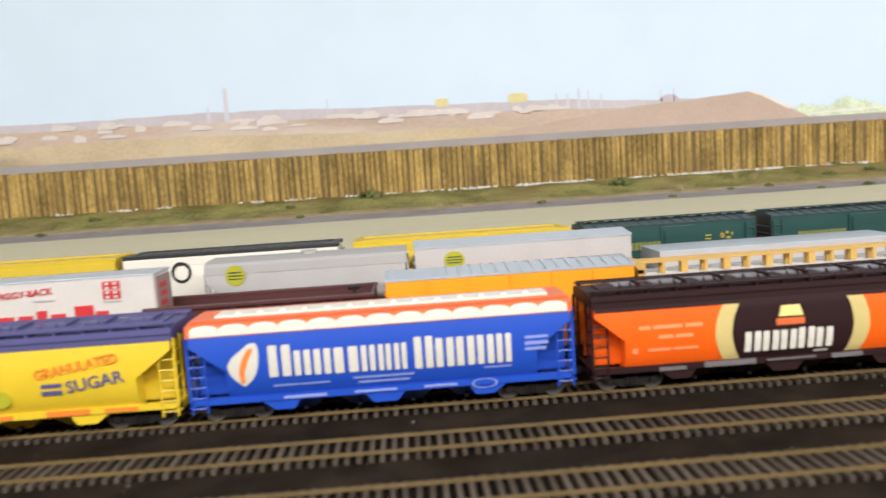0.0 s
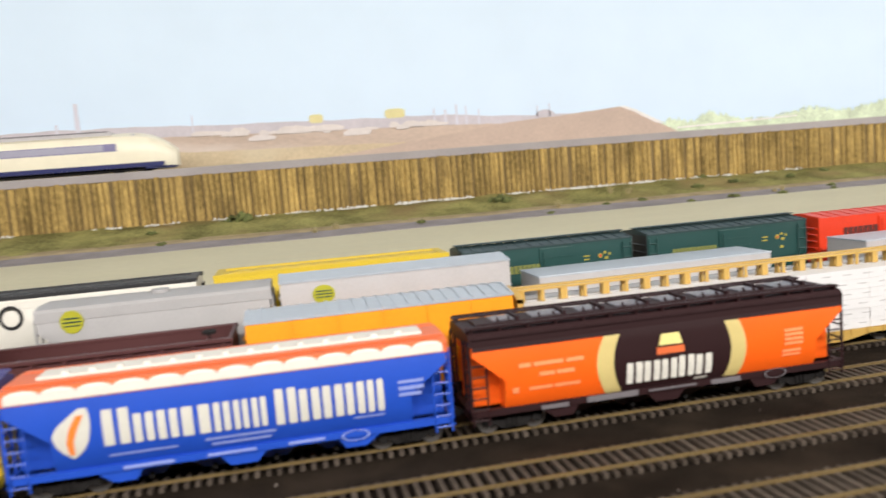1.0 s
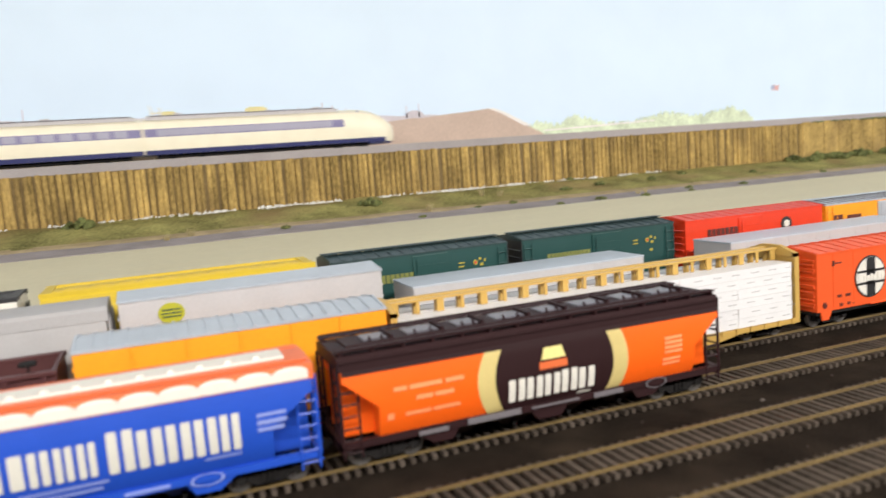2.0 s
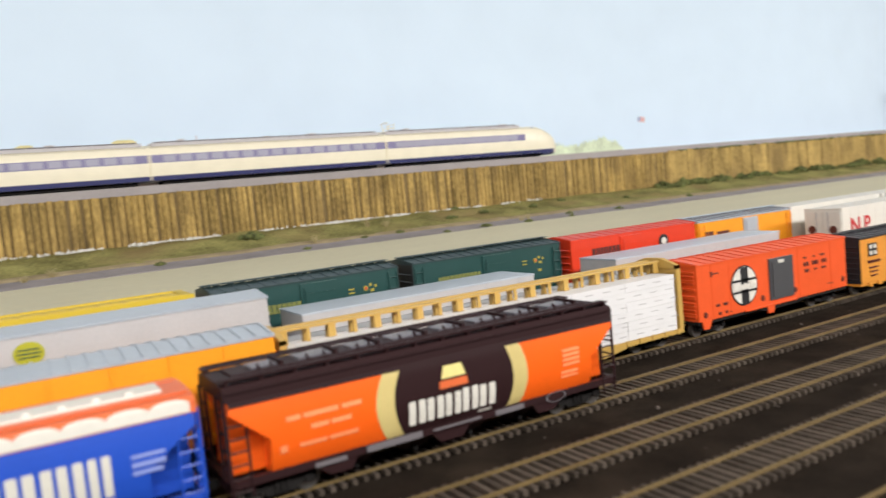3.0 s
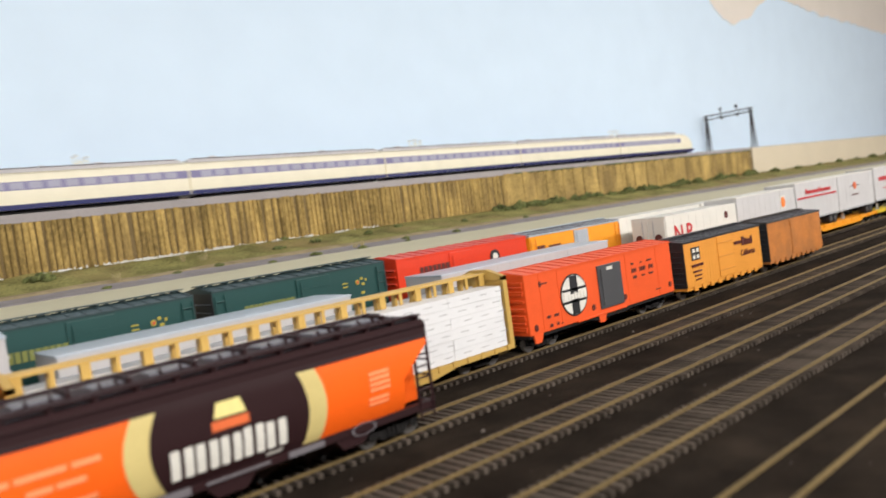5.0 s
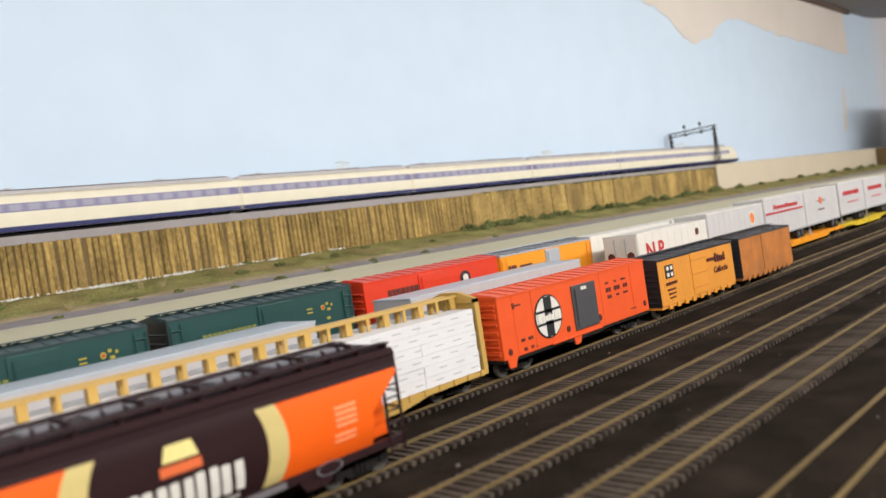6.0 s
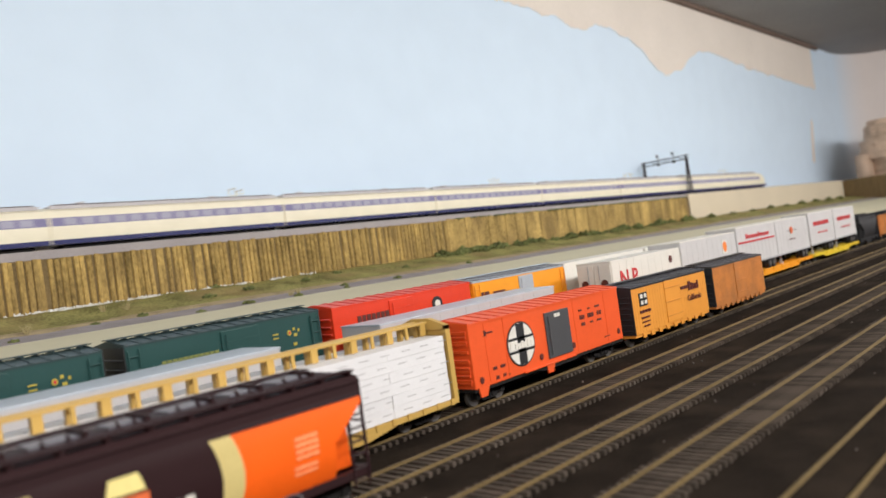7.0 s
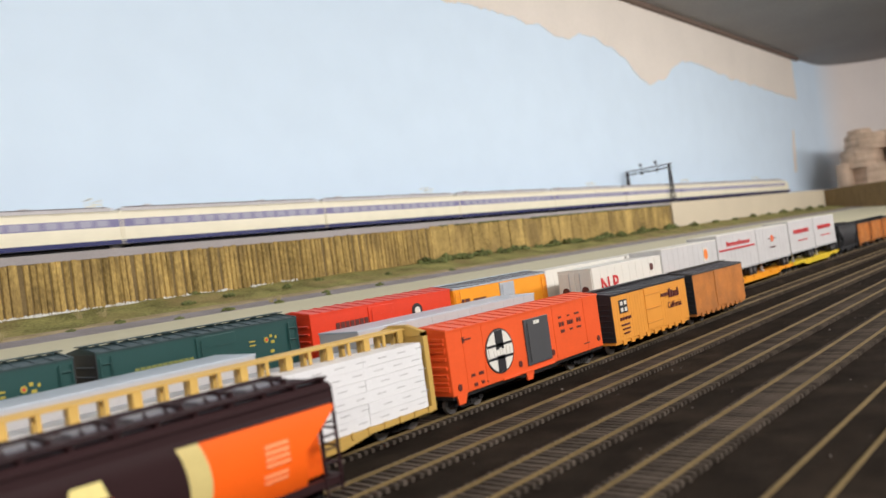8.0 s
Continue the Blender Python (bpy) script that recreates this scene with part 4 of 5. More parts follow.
def open_hopper():
    car = thing("open_hopper", "maroon open hopper car with cross braces, empty", "hopper car", "freight cars", 68, Y_TRACK["b"], 0)
    L = 112
    for sy in (-1, 1):
        y0, y1 = sorted((sy * 15.8, sy * 17.0))
        bm = B()
        box(bm, 0, L, y0, y1, 12, 46)
        part("side_sheet", bm, M["maroon"], car)
        bm = B()
        y0, y1 = sorted((sy * 15.6, sy * 18.4))
        box(bm, -0.5, L + 0.5, y0, y1, 46, 48, bevel=0.3)
        part("top_chord", bm, M["maroon"], car)
        for k in range(9):
            c = 4 + k * (L - 8) / 8
            y0, y1 = sorted((sy * 16.9, sy * 18.2))
            bm = B()
            box(bm, c - 0.8, c + 0.8, y0, y1, 11, 46)
            part("side_post", bm, M["maroon"], car)
    for x0, x1 in ((0, 1.4), (L - 1.4, L)):
        bm = B()
        box(bm, x0, x1, -16, 16, 28, 48)
        part("end_sheet", bm, M["maroon"], car)
    for k in range(1, 8):
        c = k * L / 8
        bm = B()
        prism(bm, [(c - 5, 34), (c, 42), (c + 5, 34)], -15.7, 15.7)
        part("cross_ridge", bm, M["lid"] if k % 2 else M["maroon"], car)
    bm = B()
    prism(bm, [(1.5, 36), (26, 12), (L - 26, 12), (L - 1.5, 36), (L - 1.5, 34), (L - 24, 9), (24, 9), (1.5, 34)], -15.6, 15.6)
    part("slope_floor", bm, M["maroon"], car)
    bm = B()
    rod(bm, (L - 10, -10, 49.5), (L - 10, -10, 51), 3.2, 12)
    rod(bm, (L - 10, -10, 40), (L - 10, -10, 50), 0.5, 6)
    part("brake_wheel", bm, M["truck"], car)
    trucks(car, L, 17)
    couplers(car, L)
    car.scale.z = 0.93


# ---- second track ----
def second_track():
    # maroon flatcar with a white trailer
    flatcar("maroon flatcar carrying a white trailer", -112, 174, "b", M["maroon"], 14)
    t = trailer("white trailer with red lettering riding a maroon flatcar", -97, 171, "b", M["trailer_white"], M["silver"], 25, 61, 12)
    t.location.y -= 4 * U
    open_hopper()
    bars(t, "name_bar", -12.3, [(82, 91, 35, 47.8), (95.5, 103, 35, 45), (105, 112, 35, 45), (114, 118.6, 35, 47), (120.6, 127.6, 35, 45), (132, 141, 35, 48.2), (142, 148, 35, 45)], M["redink"])
    words(t, "lettering", "PIGGY-BACK", 96, 53.6, 4.4, -12.3, M["redink"], 1.05, 3)
    bars(t, "small_lettering", -12.3, [(113, 123, 51.6, 52.4), (146, 154.6, 49.2, 49.8)], M["pale"])
    bars(t, "square_emblem", -12.2, [(146.2, 154.6, 50.6, 54.6), (146.2, 154.6, 55.2, 59.2)], M["redink"])
    bars(t, "emblem_mark", -12.5, [(147.6, 149.4, 53.2, 54.3), (151.4, 153.2, 53.2, 54.3), (147.6, 149.4, 51, 52.2), (151.4, 153.2, 51, 52.2), (147.6, 149.4, 57.6, 58.8), (151.4, 153.2, 57.6, 58.8), (147.6, 149.4, 55.5, 56.6), (151.4, 153.2, 55.5, 56.6)], M["trailer_white"])
    bm = B()
    box(bm, 170.8, 171.7, -10.0, 11.2, 27, 59.5, bevel=0.25)
    nose = part("front_panel", bm, M["nose"], t, "dull pink-grey front panel")
    bm = B()
    for k in range(5):
        box(bm, 171.6, 171.95, -6, 3, 36 + 4.4 * k, 38.6 + 4.4 * k)
    part("panel_lettering", bm, M["redink"], nose)
    car = boxcar("amber yellow boxcar with a silver ribbed roof", 186, 124, "b", M["amber"], M["silver"], height=41.5, base=11, ribs=5, roof_panels=20, walkway=False, rib_high=0.6)
    bars(car, "dark_stripe", -18.2, [(34, 56, 36, 38)], M["maroon"])
    # centre-beam car with wrapped lumber
    car = thing("centerbeam_flatcar", "mustard yellow centre-beam car loaded with wrapped lumber", "flatcar", "freight cars", 312, Y_TRACK["b"], 0)
    L = 236.5
    bm = B()
    box(bm, 0, L, -17.5, 17.5, 8.0, 9.8)
    part("deck", bm, M["mustard"], car)
    for sy in (-1, 1):
        bm = B()
        y0, y1 = sorted((sy * 16.2, sy * 17.8))
        prism(bm, [(0, 9.6), (L, 9.6), (L, 7.6), (L - 42, 7.2), (L - 60, 4.2), (60, 4.2), (42, 7.2), (0, 7.6)], y0, y1)
        for k in range(24):
            c = 5 + k * (L - 10) / 23
            box(bm, c - 1, c + 1, min(sy * 17.6, sy * 18.4), max(sy * 17.6, sy * 18.4), 7.4, 10.4)
        part("side_sill", bm, M["mustard"], car)
        bm = B()
        y0, y1 = sorted((sy * 2.4, sy * 5.6))
        box(bm, 3, L - 3, y0, y1, 47.7, 48.9, bevel=0.25)
        part("top_chord", bm, M["mustard"], car)
    for k in range(21):
        c = 6 + k * (L - 12) / 20
        w = 1.7 if k % 2 == 0 else 0.8
        bm = B()
        box(bm, c - w, c + w, -5.4, -4.4, 42.0, 47.9)
        box(bm, c - 0.5, c + 0.5, -4.6, 4.6, 47.2, 47.8)
        box(bm, c - 0.8, c + 0.8, -1.5, 1.5, 9.6, 47.4)
        part("post", bm, M["mustard"], car)
    for x, s in ((0, 1), (L, -1)):
        bm = B()
        for y in (-17, 17):
            box(bm, min(x, x + s * 3), max(x, x + s * 3), y - 0.9, y + 0.9, 9.6, 46.5)
        prism(bm, [(-17.9, 44.5), (-17.9, 46.5), (-6, 50.2), (6, 50.2), (17.9, 46.5), (17.9, 44.5)], min(x, x + s * 3), max(x, x + s * 3), "x")
        box(bm, min(x + s, x + s * 2), max(x + s, x + s * 2), -17, 17, 9.6, 45)
        part("bulkhead", bm, M["mustard"], car)
    trucks(car, L, 20)
    couplers(car, L)
    stack = thing("lumber_stack", "white wrapped lumber packs stacked on the centre-beam car", "lumber", "", 312, Y_TRACK["b"], 0)
    random.seed(3)
    for sy in (-1, 1):
        for col in range(6):
            for row in range(6):
                xa = 4.6 + col * (L - 9.2) / 6
                xb = xa + (L - 9.2) / 6 - 0.12
                za = 10.0 + row * 5.3
                j = random.uniform(-0.25, 0.25)
                y0, y1 = sorted((sy * 2.2, sy * (17.0 + j)))
                bm = B()
                box(bm, xa, xb, y0, y1, za, za + 5.22, bevel=0.16)
                pack = part("lumber_pack", bm, M["wrap"], stack)
                if sy < 0:
                    bm = B()
                    for q in range(3):
                        c = xa + 6 + q * 12.4 + (row % 2) * 3
                        box(bm, c, c + 5.5, y0 - 0.12, y0 + 0.2, za + 2.6, za + 2.95)
                    part("print_bar", bm, M["grey"], pack)
    # vermilion refrigerator car
    car = boxcar("vermilion refrigerator car with a black sliding door and round emblem", 561.5, 148, "b", M["sfred"], M["sfred"], height=36, base=10.4, roof_panels=17, ribs=0, door=(65, 89), door_mat=M["door_grey"], category="refrigerator car", walkway=False, name="refrigerator_car", door_z=(13.4, 39.6), door_ribs=0)
    disc(car, "emblem_rim", 41.2, 26.6, 12.3, 12.3, -18.1, M["black"], 0.3, 36)
    disc(car, "emblem_disc", 41.2, 26.6, 11.4, 11.4, -18.1, M["white"], 0.5, 36)
    bars(car, "emblem_cross", -18.5, [(37.8, 44.6, 15.4, 37.8), (30.4, 52, 29.2, 30.6), (30.4, 52, 22.2, 23.6)], M["black"])
    bars(car, "emblem_band", -18.8, [(31, 34.8, 24.2, 28.8), (35.2, 37.4, 24.2, 27.4), (37.8, 40.2, 24.2, 27.4), (40.6, 42.4, 24.2, 28.2), (42.8, 45.2, 24.2, 27.4), (46.2, 48.8, 24.2, 28.8), (49.2, 51.4, 24.2, 27.4)], M["white"])
    bars(car, "door_mark", -19.0, [(74, 76.4, 36.0, 38.0), (76.8, 79.4, 36.0, 38.0)], M["white"])
    bars(car, "lettering", -18.1, [(101, 104, 35, 36.2), (111, 113, 35, 36.0), (119, 124, 35, 36.2)] + [(101, 103.2, 30, 32.6), (104, 106.2, 30, 32.6), (110, 111.8, 30, 32.6), (112.4, 114.2, 30, 32.6), (114.8, 116.4, 30, 32.6), (120.6, 122.4, 30, 32.6), (123.4, 125.2, 30, 32.6)] + [(102, 106, 26, 28), (112, 115, 26.4, 27.6), (120, 124.6, 26.4, 27.6)] + [(15.4, 18.4, 17.4, 19), (21.6, 25.4, 17.4, 19), (17, 19.4, 12.2, 14), (23, 25.2, 12.4, 14), (27.4, 28.4, 12.4, 13)] + [(126, 132, 15, 15.6)], M["ink"])
    bars(car, "arrow", -18.1, [(11.6, 13.2, 35.8, 39), (13.2, 18.6, 37, 37.8)], M["ink"])
    bars(car, "panel_seam", -17.95, [(12.0, 12.3, 12, 44), (28.0, 28.25, 12, 44), (95, 95.3, 12, 44), (130, 130.3, 12, 44)], M["sfred"])
    for cx, cz in ((5.4, 14.2), (58, 16.0), (91, 16.4), (143, 16)):
        disc(car, "roping_eye", cx, cz, 1.4, 1.8, -18.3, M["ink"])
    for g0 in (2.5, 62):
        bm = B()
        prism(bm, [(g0, 10.6), (g0 + 1.2, 5.6), (g0 + 6.0, 5.6), (g0 + 8.4, 10.6)], -18.1, -17.2)
        part("step_bracket", bm, M["sfred"], car)
    for z in (14, 19, 24, 29, 34, 39):
        bm = B()
        box(bm, -0.9, 0.3, -16.5, 16.5, z, z + 1.4)
        part("end_rung", bm, M["sfred"], car)
    # orange reefers
    for x0, L, side, label in ((727, 115, M["reefer"], "orange wooden refrigerator car with a black roof and dark lettering"), (856.5, 105, M["weathered"], "weathered rusty orange refrigerator car with a dark roof")):
        # roof ribs take a paler grey, as painted highlights on the dark roof
        car = boxcar(label, x0, L, "b", side, M["black"] if side is M["reefer"] else M["grime"], end=M["black"], height=34.4, base=8.6, roof_panels=16, walkway=True, sill_steps=9, category="refrigerator car", name="refrigerator_car", roof_mat_ribs=M["lid"])
        for k in range(30):
            bm = B()
            c = 2 + k * (L - 4) / 29
            box(bm, c - 0.10, c + 0.10, -18.06, -17.9, 9.4, 40)
            part("board_joint", bm, M["joint"] if side is M["reefer"] else side, car)
        bm = B()
        box(bm, L * 0.40, L * 0.60, -18.5, -17.6, 10, 39.6, bevel=0.2)
        d = part("door", bm, side, car)
        bm = B()
        for z in (14, 24, 34):
            box(bm, L * 0.40, L * 0.60, -18.9, -18.4, z, z + 0.8)
        part("hinge_bar", bm, M["joint"] if side is M["reefer"] else side, d)
        if side is M["reefer"]:
            bars(car, "square_emblem", -18.2, [(9, 20, 27, 36)], M["black"])
            bars(car, "emblem_mark", -18.5, [(10.4, 13.4, 32.4, 35), (15.6, 18.6, 32.4, 35), (10.4, 13.4, 28, 30.6), (15.6, 18.6, 28, 30.6)], M["white"])
            bars(car, "lettering", -18.6, [(71 + 3 * k, 73.4 + 3 * k, 30.4, 32.6) for k in range(4)] + [(83.4, 86.6, 28.4, 35), (88, 90.4, 28.4, 33.6), (91.6, 93, 28.4, 32.6), (94.4, 96.8, 28.4, 32.6), (98.2, 100, 28.4, 34.4)] + [(8 + 4 * k, 10.8 + 4 * k, 22.4, 24.2) for k in range(4)] + [(9, 20, 18.6, 19.6), (10, 20, 15.8, 16.6), (11, 19, 13, 13.8)], M["ink"])
            words(car, "lower_lettering", "California", 80, 20.6, 6.4, -18.3, M["ink"], 0.92, 0)
        else:
            bars(car, "stain", -18.2, [(46, 52, 12, 38)], M["maroon"])


# ---- third track ----
def third_track():
    car = covered_hopper("light grey round-sided hopper with a yellow disc", 84, 114, "c", M["grey"], M["grey"], M["grey"], M["grey"], plain=True)
    disc(car, "yellow_disc", 18, 38.4, 5.4, 4.6, -18.3, M["lime"])
    bars(car, "disc_bar", -18.7, [(14.3, 21.7, 39.6, 40.1), (13.7, 22.3, 38.1, 38.6), (14.3, 21.7, 36.7, 37.1)], M["green"])
    car.scale.z = 1.24
    car = boxcar("pale grey boxcar with a flat roof and yellow disc", 201.5, 122.5, "c", M["pale"], M["silver"], height=48.4, base=10, roof_panels=4, walkway=False, rib_high=0.15)
    disc(car, "yellow_disc", 22, 48, 5.8, 4.8, -18.2, M["lime"])
    bars(car, "disc_bar", -18.6, [(18, 26, 49.4, 49.9), (17.4, 26.6, 47.8, 48.3), (18, 26, 46.2, 46.7)], M["green"])
    for x0, L in ((340.5, 143), (548, 164)):
        flatcar("dark flatcar under a low silver trailer", x0 - 14, L + 28, "c", M["maroon"], 10)
        trailer("low silver trailer with a smooth pale roof", x0, L, "c", M["pale"], M["silver"], 16, 43.6, 17)
    flatcar("orange flatcar carrying two trailers", 776, 266, "c", M["amber"], 11)
    t = trailer("white trailer with two large red letters and double rear doors", 793, 118.5, "c", M["white"], M["white"], 20, 52.5, 16, True)
    words(t, "large_letter", "N", 10.5, 31, 19, -16.3, M["redink"], 1.0)
    words(t, "large_letter", "P", 29.5, 31, 19, -16.3, M["redink"], 1.0)
    disc(t, "round_emblem", 99, 44.6, 2.8, 3.2, -16.2, M["ink"])
    t = trailer("silver grey trailer with white lettering and an orange emblem", 914, 124, "c", M["trailer"], M["white"], 20, 57, 16)
    bars(t, "lettering", -16.4, [(22 + 9 * k, 29 + 9 * k, 30, 36) for k in range(7)], M["white"])
    bars(t, "emblem_ground", -16.3, [(89, 100, 38.6, 51.4)], M["white"])
    disc(t, "emblem_disc", 94.5, 45, 4.4, 5.2, -16.6, M["orange_mark"])
    flatcar("orange flatcar with low rails carrying silver trailers", 1046, 220, "c", M["amber"], 11)
    t = trailer("silver trailer with red script and a red stripe", 1041, 110, "c", M["trailer"], M["white"], 22, 60.5, 16)
    bars(t, "lettering", -16.4, [(24 + 5.6 * k, 27.6 + 5.6 * k, 48, 53 if k in (0, 6) else 51.4) for k in range(12)], M["redink"])
    bars(t, "red_stripe", -16.4, [(3, 104, 43.6, 45.4)], M["redink"])
    t = trailer("silver trailer with an orange star emblem", 1152.5, 110, "c", M["trailer"], M["white"], 22, 60.5, 16)
    disc(t, "star_emblem", 50, 47, 5.0, 4.4, -16.3, M["redor"], n=6)
    bars(t, "lettering", -16.4, [(40, 60, 36, 37.4), (36, 43, 46.4, 47.4), (57, 64, 46.4, 47.4)], M["ink"])
    flatcar("yellow flatcar carrying silver trailers", 1268, 205, "c", M["yellow"], 11)
    for x0 in (1268, 1369.5):
        t = trailer("silver trailer with faded red lettering", x0, 99, "c", M["trailer"], M["white"], 23, 62.5, 16)
        bars(t, "lettering", -16.4, [(16 + 7 * k, 20.6 + 7 * k, 46, 51) for k in range(9)] + [(30, 70, 36, 37.4)], M["redink"])
    car = covered_hopper("small black covered hopper far along the yard", 1482, 96, "c", M["black"], M["black"], M["black"], M["black"])
    for x0, L in ((1583, 76), (1668, 76), (1753, 76)):
        boxcar("weathered orange boxcar far along the yard", x0, L, "c", M["weathered"], M["black"], end=M["black"], height=34, base=10, ribs=6, roof_panels=10)


# ---- fourth track ----
def fourth_track():
    covered_hopper("yellow covered hopper with a plain yellow roof", -149, 166, "d", M["dull_yellow"], M["dull_yellow"], M["dull_yellow"], M["dull_yellow"], slim=True).scale.z = 1.09
    car = covered_hopper("white covered hopper with black roof walks and a black ring", 20, 135, "d", M["white"], M["white"], M["black"], M["black"], slim=True)
    car.scale.z = 1.09
    disc(car, "black_ring", 36.5, 35, 6.2, 6.2, -18.4, M["black"], inner=0.72, label="black ring emblem")
    covered_hopper("bright yellow covered hopper with a yellow roof walk", 163, 140, "d", M["dull_yellow"], M["dull_yellow"], M["dull_yellow"], M["dull_yellow"], slim=True).scale.z = 1.09
    for x0, L in ((310.5, 111), (432, 115.5)):
        car = boxcar("dark green boxcar with yellow lettering and a running board", x0, L, "d", M["green"], M["green_roof"], end=M["black"], height=40.4, base=10, ribs=0, roof_panels=15, door=(L * 0.44, L * 0.64), walkway=True)
        bars(car, "lettering", -18.2, [(17.5 + 2.9 * k, 19.7 + 2.9 * k, 32.0, 37.0) for k in range(11)], M["faded_lime"])
        disc(car, "emblem", L - 22, 38, 1.4, 1.6, -18.2, M["gold"])
        disc(car, "emblem_heart", L - 22, 38, 0.7, 0.8, -18.5, M["redink"])
        bars(car, "small_mark", -18.2, [(L - 33, L - 29.4, 38.2, 39), (L - 33, L - 29.4, 36, 36.8), (L - 19.6, L - 18, 39, 40.6), (L - 19, L - 16.8, 35.6, 37.2), (L - 16.2, L - 15, 38, 39.6), (L - 20, L - 17.6, 30.4, 32)], M["gold"])
        bars(car, "louvre", -18.3, [(L * 0.46, L * 0.62, 24 + 3 * k, 25.4 + 3 * k) for k in range(6)], M["green_roof"])
    car = boxcar("bright red boxcar with dark lettering and a ribbed red roof", 557.5, 126, "d", M["red"], M["red"], height=39.6, base=10, ribs=0, roof_panels=14, walkway=False, door=(46, 68))
    bars(car, "lettering", -18.2, [(19 + 3.9 * k, 22 + 3.9 * k, 34.6, 39.4) for k in range(8)] + [(19 + 3.9 * k, 22 + 3.9 * k, 27.6, 32.4) for k in range(7)], M["ink"])
    disc(car, "round_emblem", 90.5, 37, 5.0, 5.0, -18.2, M["black"])
    disc(car, "emblem_heart", 90.5, 37, 2.6, 2.6, -18.5, M["white"])
    car = boxcar("amber boxcar with a silver ribbed roof and a silver door", 687, 117, "d", M["amber"], M["silver"], height=39, base=10, roof_panels=16, roof_mat_ribs=M["plate"], door=(54, 72), door_mat=M["silver"], walkway=True)
    bars(car, "lettering", -18.2, [(8, 11, 32, 38), (12, 17, 32, 38), (22, 36, 33, 37)], M["ink"])
    flatcar("dark flatcar under white trailers", 800, 290, "d", M["maroon"], 11)
    for x0 in (806, 948):
        trailer("white trailer with a smooth white roof", x0, 138, "d", M["white"], M["white"], 16, 47, 17)
    flatcar("dark flatcar under white trailers", 1096, 290, "d", M["maroon"], 11)
    for x0 in (1100, 1240):
        trailer("white trailer with a smooth white roof", x0, 136, "d", M["white"], M["white"], 16, 47, 17)


sugar_hopper()
blue_hopper()
orange_hopper()
second_track()
third_track()
fourth_track()


# ---- signal gantry over the upper line ----
def gantry():
    ob = thing("signal_gantry", "dark steel lattice signal gantry spanning the upper railway line", "signal gantry", "", 1824, 0, 133.4)
    for y in (487, 588):
        for x in (-7, 7):
            bm = B()
            rod(bm, (x, y - 3, 0), (x * 0.45, y, 84), 1.1, 6)
            rod(bm, (x, y + 3, 0), (x * 0.45, y, 84), 1.1, 6)
            part("leg", bm, M["steel"], ob)
        bm = B()
        for k in range(7):
            a, b = k / 7, (k + 1) / 7
            s = 1 if k % 2 else -1
            rod(bm, (s * 7 * (1 - 0.55 * a), y, 84 * a), (-s * 7 * (1 - 0.55 * b), y, 84 * b), 0.5, 5)
        part("lacing", bm, M["steel"], ob)
    for z in (76, 84):
        for x in (-3, 3):
            bm = B()
            rod(bm, (x, 482, z), (x, 593, z), 1.0, 6)
            part("beam_chord", bm, M["steel"], ob)
    bm = B()
    for k in range(10):
        y0, y1 = 484 + k * 10.6, 484 + (k + 1) * 10.6
        rod(bm, (-3, y0, 76 if k % 2 else 84), (-3, y1, 84 if k % 2 else 76), 0.5, 5)
    part("beam_lacing", bm, M["steel"], ob)
    for y in (516, 552):
        bm = B()
        rod(bm, (0, y, 84), (0, y, 97), 0.8, 6)
        rod(bm, (-4, y, 93), (-2, y, 93), 3.2, 10)
        box(bm, -2, 2, y - 2.4, y + 2.4, 72, 79, bevel=0.4)
        part("signal_head", bm, M["steel"], ob)


gantry()


# ---- express train on the upper line ----
CAR = 253.0


